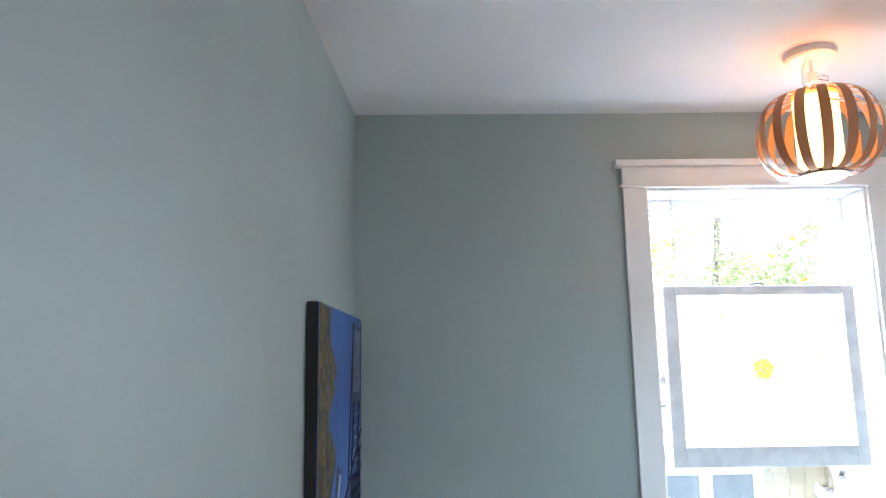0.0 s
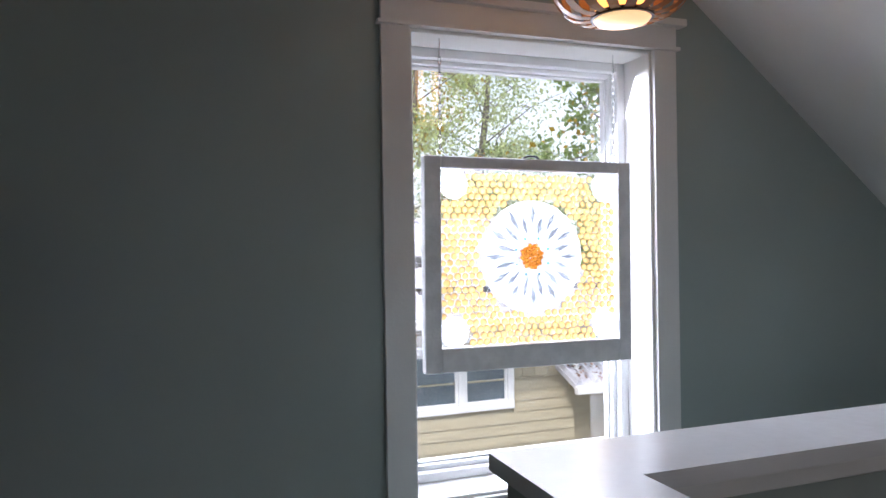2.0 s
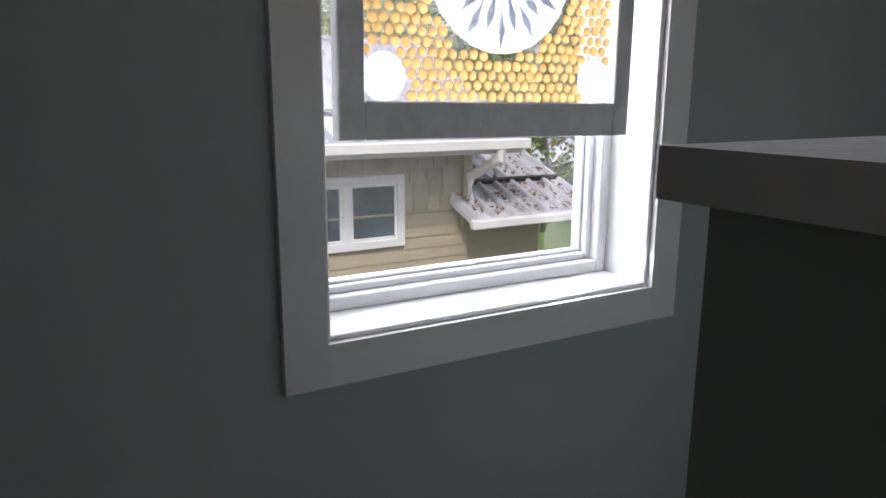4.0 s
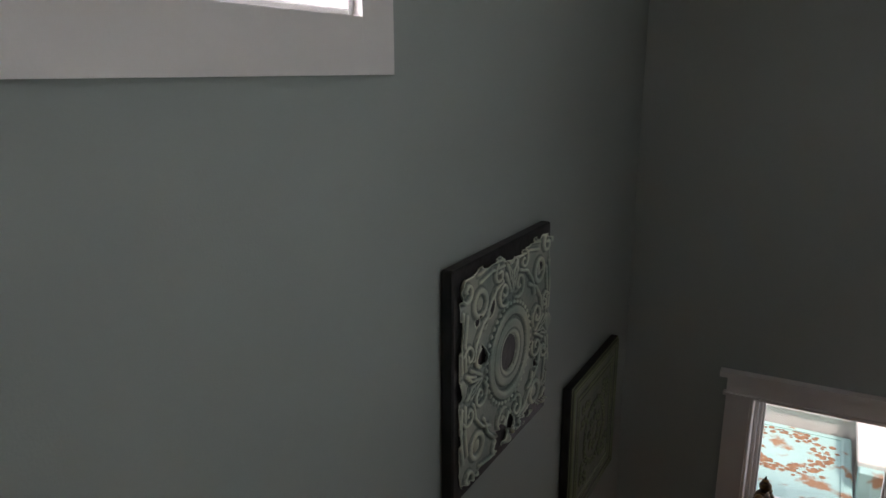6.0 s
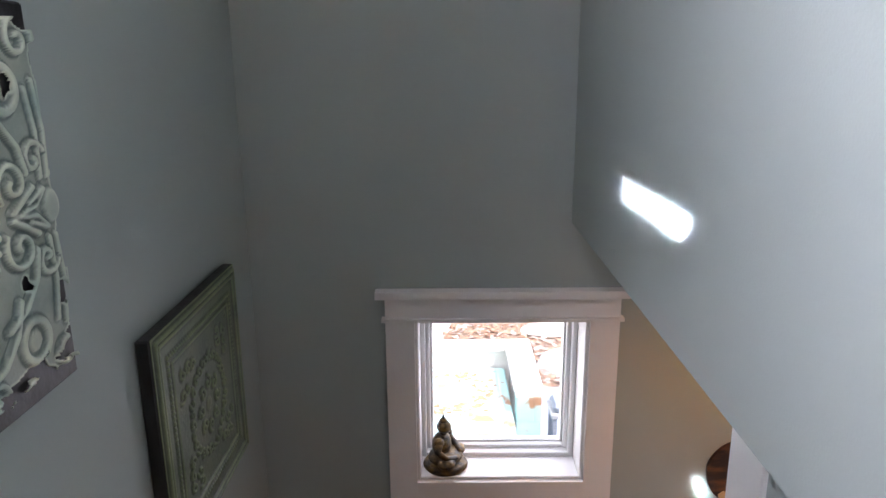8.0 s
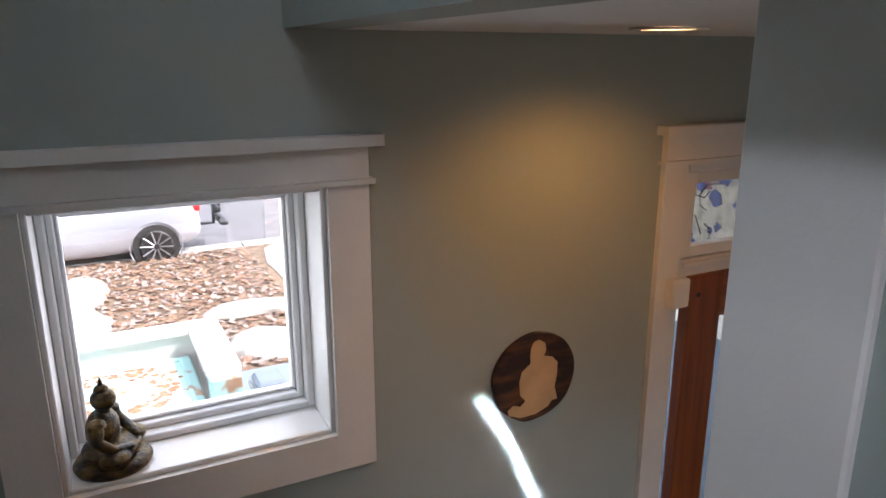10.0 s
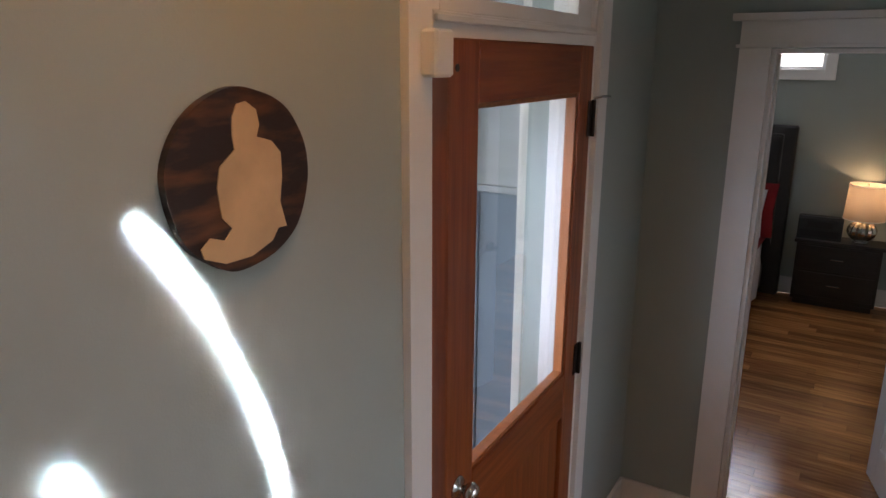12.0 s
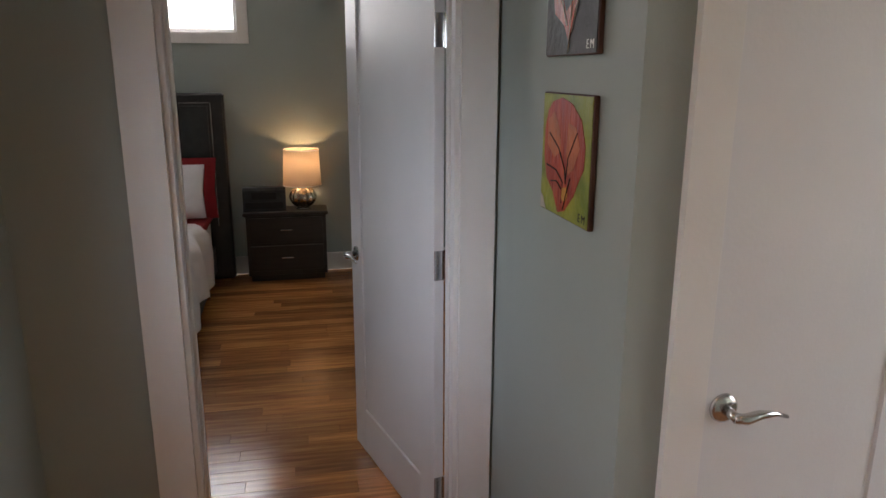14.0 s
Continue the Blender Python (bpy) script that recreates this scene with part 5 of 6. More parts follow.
def bed():
    e = tagged(empty("bed", (3.63, -6.55, 0)), "bed with black leather headboard and white comforter", "bed")
    hb = part("headboard", box((-0.92, -1.105, 0.0), (0.92, -1.0, 1.475), 0.015), LEATHER, e, "black leather headboard with nailhead trim")
    part("headboard_panel", box((-0.80, -1.0, 0.5), (0.80, -0.985, 1.385), 0.008), LEATHER, hb)
    me = bpy.data.meshes.new("nailhead")
    b = lathe([(0.0, 0.004), (0.004, 0.003), (0.006, 0.0)], 8, m=pose(0, 0, 0, -90))
    b.to_mesh(me), b.free()
    me.materials.append(CHROME)
    for k in range(56):
        o = new("nailhead", me)
        o.parent = hb
        o.location = (-0.82, -0.998, 0.45 + 0.0172 * k)
    for k in range(50):
        o = new("nailhead", me)
        o.parent = hb
        o.location = (-0.82 + 0.0172 * (k + 1), -0.998, 1.404)
    part("base", box((-0.78, -1.0, 0.06), (0.78, 1.0, 0.28), 0.01), LEATHER, e), part("mattress", box((-0.76, -0.98, 0.28), (0.76, 0.98, 0.52), 0.03), COTTON, e)
    for x in (-0.72, 0.72):
        for y in (-0.9, 0.92): part("leg", box((x - 0.03, y - 0.03, 0.0), (x + 0.03, y + 0.03, 0.06), 0.003), BLACK, e)
    # comforter draped over the sides, with folds
    bm = bmesh.new()
    nx, ny = 60, 60
    g = []
    for j in range(ny + 1):
        row = []
        y = -0.45 + 1.50 * j / ny
        for i in range(nx + 1):
            s = -1.18 + 2.36 * i / nx
            edge = 0.745 + 0.012 * math.sin(y * 14)
            if abs(s) <= edge - 0.06: x, z = s, 0.585 + 0.012 * noise.noise(Vector((s * 4, y * 4, 0)))
            else:
                over = abs(s) - (edge - 0.06)
                a = min(over / 0.10, math.pi / 2)
                sg = 1 if s > 0 else -1
                fold = 0.028 * math.sin(y * 13 + 1.2) * min(1, over / 0.2) + 0.02 * noise.noise(Vector((y * 5, over * 3, 2)))
                x, z = sg * (edge - 0.06 + 0.10 * math.sin(a) + fold + 0.03 * over), 0.585 - 0.10 * (1 - math.cos(a)) - max(0, over - 0.157)
                z += 0.03 * math.sin(y * 6.5 + .7) * min(1, over / 0.3)
            if y > 0.97: z -= (y - 0.97) * 3.0
            row.append(bm.verts.new((x, min(y, 1.02), z)))
        g.append(row)
    for j in range(ny):
        for i in range(nx): bm.faces.new((g[j][i], g[j][i + 1], g[j + 1][i + 1], g[j + 1][i]))
    o = part("comforter", bm, COTTON, e, "white draped comforter", smooth=True)
    so = o.modifiers.new("thickness", "SOLIDIFY")
    so.thickness, so.offset = 0.025, -1
    part("sheet", box((-0.785, -0.97, 0.50), (0.785, -0.40, 0.555), 0.02), REDCLOTH, e, "red bed sheet")


bed()
def pillow(name, x, y, z, w, d, h, tilt, mat, label):
    bm = bmesh.new()
    n = 18
    def pt(u, v, s):
        k = (1 - abs(u) ** 3) * (1 - abs(v) ** 3)
        return (u * w / 2 * (1 - 0.06 * (1 - abs(v))), s * h / 2 * max(0.04, k) ** 0.55, v * d / 2)
    for s in (1, -1):
        g = [[bm.verts.new(pt(-1 + 2 * i / n, -1 + 2 * j / n, s)) for i in range(n + 1)] for j in range(n + 1)]
        for j in range(n):
            for i in range(n): bm.faces.new((g[j][i], g[j][i + 1], g[j + 1][i + 1], g[j + 1][i]))
    bmesh.ops.remove_doubles(bm, verts=bm.verts, dist=0.004)
    bmesh.ops.recalc_face_normals(bm, faces=bm.faces)
    o = obj(name, bm, mat, smooth=True)
    o.matrix_world = pose(x, y, z, tilt, 0, 0)
    tagged(o, label, "pillow", group="bed pillows")
pillow("pillow", 3.12, -7.42, 0.77, 0.66, 0.46, 0.16, 14, REDCLOTH, "red pillow leaning against the headboard")
pillow("pillow", 3.15, -7.26, 0.77, 0.58, 0.40, 0.15, 18, COTTON, "white pillow in front of the red pillow")

# ---- outside: ground, road, porch ----
SOIL = material("leaf_mulch", (0.20, 0.14, 0.09), 0.95, color2=(0.09, 0.065, 0.045), scale=9, bump=0.6, bscale=40)
ASPHALT = material("asphalt", (0.14, 0.14, 0.15), 0.9, noise=0.15, scale=3, bump=0.4, bscale=120)
CONCRETE = material("pale_concrete", (0.36, 0.355, 0.345), 0.9, noise=0.12, scale=4, bump=0.3, bscale=60)
ROCK = material("pale_rock", (0.38, 0.36, 0.33), 0.9, noise=0.2, scale=5, bump=0.6, bscale=20)
GRASS = material("rough_bank", (0.07, 0.10, 0.03), 0.95, color2=(0.035, 0.055, 0.018), scale=4, bump=0.5, bscale=20)
SIDING = material("grey_lap_siding", (0.40, 0.43, 0.45), 0.55, noise=0.05, scale=6, stretch=(0.5, 4, 4), bump=0.15, bscale=40)
SLATE = material("slate_blue_panel", (0.19, 0.24, 0.30), 0.5, noise=0.06, scale=3, bump=0.08, bscale=50)
WHITEOUT = material("white_exterior_paint", (0.80, 0.79, 0.76), 0.5, noise=0.05, scale=6, bump=0.1, bscale=50)
tagged(obj("ground", box((-300, -300, -0.5), (300, 300, -0.22), 0), SOIL), "bare ground round the houses", "ground", kind="structure")
tagged(obj("road", box((12.45, -120, -0.22), (20.0, 120, -0.215), 0), ASPHALT), "grey asphalt street with a few leaves", "road", kind="structure")
tagged(obj("front_yard", box((3.18, -60, -0.22), (12.05, 40, -0.10), 0.01), SOIL), "leaf covered front yard bed", "ground", kind="structure")
tagged(obj("pavement", slab([(9.65, -2.75), (11.0, -2.72), (11.75, -2.85), (12.2, -3.3), (12.44, -3.6), (12.44, -9), (9.65, -9)], "z", -0.22, -0.085), CONCRETE), "pale concrete walk beside the street", "pavement", kind="structure")
kerb = tagged(empty("kerb", (12.2, 0, -0.22)), "low concrete kerb along the street", "kerb", kind="structure")
for k in range(-6, 14): part("kerb_stone", box((-0.14, k * 1.5 - 2.6, 0.0), (0.14, k * 1.5 - 1.12, 0.135), 0.012), CONCRETE, kerb)
tagged(obj("porch_floor", box((3.18, HY, -0.22), (7.4, 1.2, -0.02), 0.005), SLATE), "painted porch floor boards", "floor", kind="structure")
# unseen roof, added to keep the front door end of the porch shaded
tagged(obj("porch_shade", box((3.18, HY - 0.1, 2.75), (4.6, -1.75, 2.9), 0), WHITEOUT), "unseen white roof added to shade the porch at the front door", "ceiling", kind="structure")
rng = random.Random(11)


def leaf_mesh(name, spots, mat, parent=None, label="", stuff=True, cat=""):
    """Many small bent leaves as one object: (place, size, three random turns)."""
    vs, fs = [], []
    for c, s, a, b, g in spots:
        m = Euler((a, b, g)).to_matrix()
        n = len(vs)
        for p in ((-.5, 0, 0), (0, -.32, .05), (.5, 0, 0), (0, .32, .05)):
            q = m @ (Vector(p) * s)
            vs.append((c[0] + q.x, c[1] + q.y, c[2] + q.z))
        fs.append((n, n + 1, n + 2)), fs.append((n, n + 2, n + 3))
    me = bpy.data.meshes.new(name)
    me.from_pydata(vs, [], fs)
    me.materials.append(mat)
    o = new(name, me)
    if parent: o.parent = parent
    if label: tagged(o, label, cat)
    if stuff: o["kind"] = "stuff"
    return o


DRYLEAF = lucent("fallen_leaf", (0.27, 0.16, 0.105), 0.2, 0.8)
PALELEAF = lucent("bleached_leaf", (0.34, 0.28, 0.25), 0.2, 0.8)
GREEN1 = lucent("birch_leaf", (0.62, 0.68, 0.36), 0.75, 0.5)
GREEN2 = lucent("maple_leaf_green", (0.24, 0.33, 0.10), 0.55, 0.5)
GREEN3 = lucent("bank_leaf", (0.15, 0.24, 0.07), 0.5, 0.6)
YELLOW = lucent("turning_leaf", (0.50, 0.34, 0.03), 0.5, 0.5)
WOODBARK = material("tree_bark", (0.30, 0.27, 0.24), 0.9, color2=(0.14, 0.12, 0.10), scale=12, stretch=(3, 3, 0.6), bump=0.6, bscale=20)
def flat(n, x0, x1, y0, y1, z, s0, s1, tilt=0.35): return [((rng.uniform(x0, x1), rng.uniform(y0, y1), z + rng.uniform(0.004, 0.03)), rng.uniform(s0, s1), rng.uniform(-tilt, tilt), rng.uniform(-tilt, tilt), rng.uniform(0, 6.28)) for _ in range(n)]
leaf_mesh("fallen_leaves", flat(5200, 7.5, 12.0, -2.6, 3.0, -0.10, 0.05, 0.11) + flat(900, 7.4, 9.6, -5, -2.6, -0.10, 0.05, 0.11) + flat(160, 12.5, 17, -6, 4, -0.215, 0.04, 0.09, 0.2), DRYLEAF, label="brown fallen leaves over the yard", cat="leaves")
leaf_mesh("bleached_leaves", flat(3600, 7.5, 12.0, -2.6, 3.0, -0.10, 0.05, 0.11) + flat(600, 7.4, 9.6, -5, -2.6, -0.10, 0.05, 0.1), PALELEAF, label="pale bleached fallen leaves over the yard", cat="leaves")


def boulder(name, x, y, z, sx, sy, sz, seed, label):
    bm = bmesh.new()
    bmesh.ops.create_icosphere(bm, subdivisions=3, radius=1)
    for v in bm.verts:
        k = 1 + 0.25 * noise.noise(v.co * 1.3 + Vector((seed, 0, 0))) + 0.08 * noise.noise(v.co * 4 + Vector((0, seed, 0)))
        v.co = Vector((v.co.x * sx * k, v.co.y * sy * k, max(-0.3, v.co.z) * sz * k))
    o = obj(name, bm, ROCK)
    o.location = (x, y, z)
    tagged(o, label, "rock", group="rocks in the yard")
boulder("flat_rock", 9.4, -0.25, -0.10, 0.75, 0.42, 0.16, 1, "flat pale rock among fallen leaves")
boulder("flat_rock", 10.5, -0.35, -0.10, 0.6, 0.35, 0.20, 2, "rough pale rock among fallen leaves")
boulder("flat_rock", 9.15, -2.15, -0.10, 0.26, 0.60, 0.12, 3, "long flat rock edging the leaf bed")
boulder("flat_rock", 8.1, -2.05, -0.10, 0.45, 0.40, 0.07, 4, "flat stepping stone beside the porch")

# green bank across the street
bm = bmesh.new()
rows = []
for i in range(25):
    x = 20.0 + i * 0.75
    rows.append([bm.verts.new((x, -40 + j * 2.0, -0.23 + 0.20 * max(0, x - 20.4) + 0.3 * noise.noise(Vector((x * .5, j * .6, 0))) * min(1, max(0, x - 20) / 2))) for j in range(41)])
for p, q in zip(rows, rows[1:]):
    for j in range(40): bm.faces.new((p[j], q[j], q[j + 1], p[j + 1]))
tagged(obj("bank", bm, GRASS, smooth=True), "grassy bank rising across the street", "bank", kind="structure")
sp = []
for _ in range(15000):
    x = 20.2 + 14 * rng.random() ** 1.3
    y = rng.uniform(-16, 10)
    h = 0.25 + (0.9 if x > 22.5 else 0.2) * (0.5 + noise.noise(Vector((x * .5, y * .5, 4)))) + (1.6 if x > 26 else 0)
    z = -0.23 + 0.20 * max(0, x - 20.4) + max(0, h) * rng.random()
    sp.append(((x, y, z), rng.uniform(0.08, 0.24), rng.uniform(-1.2, 1.2), rng.uniform(-1.2, 1.2), rng.uniform(0, 6.28)))
leaf_mesh("bank_shrubs", sp, GREEN3, label="dense green shrubs over the bank", cat="shrubs")
leaf_mesh("bank_goldenrod", [((rng.gauss(22.5, 0.6), rng.gauss(-2.2, 0.5), 0.3 + rng.random() * 1.3), rng.uniform(0.05, 0.12), rng.uniform(-1, 1), rng.uniform(-1, 1), rng.uniform(0, 6)) for _ in range(260)], YELLOW, label="yellow flowering weeds on the bank", cat="weeds")


# ---- parked car ----
def car():
    e = tagged(empty("parked_car", (12.75, 0.05, -0.215)), "silver two-door coupe parked at the kerb", "car")
    SILVER = material("silver_car_paint", (0.48, 0.50, 0.55), 0.22, 0.55, noise=0.02, scale=4)
    TINT = material("tinted_car_glass", (0.012, 0.016, 0.018), 0.06)
    RUBBER = material("tyre_rubber", (0.02, 0.02, 0.02), 0.8)
    ALLOY = material("grey_alloy", (0.35, 0.35, 0.36), 0.3, 0.8)
    REDLENS = material("red_lens", (0.45, 0.02, 0.02), 0.15)
    # stations along the car, y: tail to nose; (y, sill, belt, roof, half width, roof half width)
    st = [(-2.10, 0.42, 0.78, 0.80, 0.62, 0.5), (-2.04, 0.30, 0.88, 0.92, 0.78, 0.62), (-1.80, 0.24, 0.93, 0.985, 0.85, 0.66), (-1.35, 0.20, 0.94, 1.04, 0.89, 0.62), (-0.85, 0.18, 0.93, 1.20, 0.885, 0.58), (-0.25, 0.17, 0.91, 1.285, 0.875, 0.56), (0.25, 0.17, 0.90, 1.27, 0.87, 0.56), (0.75, 0.18, 0.88, 1.08, 0.875, 0.62), (1.15, 0.20, 0.84, 0.90, 0.885, 0.72), (1.75, 0.22, 0.76, 0.79, 0.86, 0.66), (2.10, 0.30, 0.62, 0.64, 0.70, 0.5)]
    bm = bmesh.new()
    rings = []
    for y, sl, bt, rf, hw, rw in st:
        half = [(0, sl), (hw * 0.9, sl), (hw, sl + 0.12), (hw * 1.0, (sl + bt) / 2), (hw * 0.965, bt - 0.02), (rw + 0.35 * (hw - rw), bt + 0.25 * (rf - bt)), (rw, bt + 0.82 * (rf - bt)), (rw * 0.8, rf - 0.01), (0, rf)]
        pts = half + [(-x, z) for x, z in half[-2:0:-1]]
        rings.append([bm.verts.new((x, y, z)) for x, z in pts])
    n = len(rings[0])
    for p, q in zip(rings, rings[1:]):
        for i in range(n): bm.faces.new((p[i], p[(i + 1) % n], q[(i + 1) % n], q[i]))
    bm.faces.new(rings[0]), bm.faces.new(rings[-1][::-1])
    bmesh.ops.recalc_face_normals(bm, faces=bm.faces)
    body = part("body", bm, SILVER, e, smooth=True)
    sd = body.modifiers.new("smooth", "SUBSURF")
    sd.levels = sd.render_levels = 2
    for s in (-1, 1):
        def side(pts, n, mat, off=0.006):
            b = bmesh.new()
            b.faces.new([b.verts.new((s * (x + off), y, z)) for x, y, z in pts])
            part(n, b, mat, e)
        side([(0.80, -0.95, 0.985), (0.82, -0.05, 0.935), (0.60, -0.10, 1.215), (0.62, -0.60, 1.175)], "side_window", TINT)
        side([(0.82, 0.0, 0.935), (0.82, 0.85, 0.915), (0.63, 0.38, 1.195), (0.60, -0.05, 1.215)], "side_window", TINT)
        part("door_handle", box((s * 0.868 - 0.012, -0.02, 0.76), (s * 0.868 + 0.012, 0.14, 0.785), 0.006), SILVER, e)
        part("tail_lamp", box((s * 0.66 - 0.10, -2.07, 0.74), (s * 0.66 + 0.10, -1.86, 0.85), 0.02), REDLENS, e, "red tail lamp")
        for y in (-1.42, 1.28):
            w = part("wheel", cyl((s * 0.70, y, 0.31), (s * 0.895, y, 0.31), 0.315, seg=32), RUBBER, e)
            part("rim", lathe([(0.225, 0.0), (0.235, 0.012), (0.20, 0.006), (0.06, -0.01), (0.0, 0.0)], 28, m=Matrix.Translation((s * 0.897, y, 0.31)) @ pose(0, 0, 0, 0, 90 * s, 0)), BLACK, w, smooth=True)
            for k in range(10):
                a = 2 * math.pi * k / 10
                part("spoke", tube([(s * 0.905, y + 0.04 * math.cos(a), 0.31 + 0.04 * math.sin(a)), (s * 0.908, y + 0.225 * math.cos(a + .08), 0.31 + 0.225 * math.sin(a + .08))], 0.013, 5), ALLOY, w)
            arch = part("wheel_arch", lathe([(0.345, 0.0), (0.36, 0.004), (0.36, -0.03), (0.345, -0.03), (0.345, 0.0)], 32, m=Matrix.Translation((s * 0.885, y, 0.31)) @ pose(0, 0, 0, 0, 90 * s, 0)), SILVER, e)
    part("rear_window", slab([(-0.52, -1.30), (0.52, -1.30), (0.48, -0.72), (-0.48, -0.72)], "z", 0, 0.004), TINT, e).matrix_local = Matrix.Translation((0, -0.34, 0.70)) @ pose(0, 0, 0, 18) 
    part("spoiler", box((-0.62, -2.02, 0.965), (0.62, -1.86, 1.0), 0.01), SILVER, e)
    rack = part("hitch_rack", tube([(0, -2.05, 0.38), (0, -2.35, 0.38), (0, -2.38, 0.95)], 0.03), BLACK, e, "black hitch bicycle rack")
    for z, w in ((0.5, 0.25), (0.66, 0.35), (0.84, 0.3)):
        part("rack_arm", tube([(-w, -2.40, z), (0, -2.37, z + 0.03), (w, -2.40, z)], 0.025, 6), BLACK, rack)
    part("rack_clamp", box((-0.1, -2.46, 0.55), (0.1, -2.34, 0.72), 0.02), BLACK, rack), part("rack_tray", box((-0.35, -2.52, 0.40), (0.35, -2.40, 0.45), 0.01), BLACK, rack)
car()


# ---- porch things ----
TURQ = material("worn_turquoise_paint", (0.40, 0.66, 0.64), 0.6, color2=(0.36, 0.20, 0.11), scale=5, bump=0.3, bscale=40, mix_lo=0.36, mix_hi=0.44)
RUST = material("flaked_rust", (0.40, 0.22, 0.12), 0.8, color2=(0.22, 0.11, 0.06), scale=30, bump=0.4, bscale=60)
def porch_bench():
    e = tagged(empty("porch_bench", (6.0, -0.45, -0.02)), "weathered white porch bench with worn turquoise seat panels", "bench")
    part("back_rail", box((0.92, -0.99, 0.60), (1.10, 1.6, 0.66), 0.01), WHITEOUT, e), part("arm_rail", box((0.08, -0.99, 0.60), (0.92, -0.75, 0.66), 0.01), WHITEOUT, e)
    part("back_panel", box((0.97, -0.95, 0.05), (1.03, 1.6, 0.60), 0.005), WHITEOUT, e), part("side_panel", box((0.06, -0.93, 0.05), (0.97, -0.80, 0.60), 0.005), WHITEOUT, e)
    part("arm_post", box((-0.04, -0.97, 0.0), (0.08, -0.76, 0.62), 0.008), TURQ, e, "chipped turquoise arm post")
    r = random.Random(12)
    for y in (-0.74, 0.38):
        seat = part("seat_panel", box((-0.62, y, 0.40), (0.90, y + 1.10, 0.45), 0.015), TURQ, e, "worn turquoise painted seat panel")
        part("panel_moulding", boxes(((-0.55, y + 0.06, 0.45), (0.83, y + 0.09, 0.462)), ((-0.55, y + 1.01, 0.45), (0.83, y + 1.04, 0.462)), ((0.80, y + 0.09, 0.45), (0.83, y + 1.01, 0.462)), ((-0.55, y + 0.09, 0.45), (-0.52, y + 1.01, 0.462)), bevel=0.003), TURQ, seat)
        bm = bmesh.new()
        for k in range(240):
            a, q = r.uniform(0, 6.283), r.gauss(0.34, 0.055)
            bmesh.ops.create_circle(bm, cap_ends=True, segments=6, radius=r.uniform(0.008, 0.035), matrix=Matrix.Translation((0.40 + q * math.cos(a), y + 0.54 + q * math.sin(a), 0.4515 + 0.001 * r.random())) @ pose(0, 0, 0, 0, 0, r.uniform(0, 60)))
        tagged(part("rust_flake", bm, RUST, seat, "ring of bare rust where the paint flaked"), kind="stuff")
    for x in (-0.60, 1.0):
        for y in (-0.90, 1.48): part("leg", box((x - 0.03, y, 0.0), (x + 0.03, y + 0.06, 0.40), 0.004), WHITEOUT, e)
porch_bench()
e = tagged(empty("plant_stand", (6.08, -1.62, -0.02)), "small chipped grey plant stand on the porch", "stand")
part("top", box((-0.14, -0.12, 0.42), (0.14, 0.12, 0.46), 0.006), SIDING, e)
for x in (-0.11, 0.11):
    for y in (-0.09, 0.09): part("leg", box((x - 0.018, y - 0.018, 0), (x + 0.018, y + 0.018, 0.42), 0.003), SLATE, e)
part("cushion", box((-0.12, -0.1, 0.46), (0.12, 0.1, 0.53), 0.02), SLATE, e)

# porch wall beyond the front door
PW = HY + 0.001
sid = tagged(empty("porch_wall_siding", (3.18, PW, 0)), "grey lap siding over slate blue panels", "siding", kind="structure")
for k in range(7):
    z = 1.435 + 0.182 * k
    part("siding_board", slab([(0.002, z), (0.022, z), (0.008, z + 0.19), (0.002, z + 0.19)], "x", 0.0, 2.3), SIDING, sid)
part("lower_panel", box((0, 0.002, -0.02), (0.528, 0.014, 1.40), 0.002), SLATE, sid), part("lower_panel", box((0.534, 0.002, -0.02), (2.3, 0.026, 1.40), 0.002), SLATE, sid)
part("ledge", box((0, 0.002, 1.40), (2.3, 0.034, 1.432), 0.003), SIDING, sid)
part("corner_board", box((0.0, 0.002, -0.02), (0.325, 0.045, 2.74), 0.004), WHITEOUT, sid)


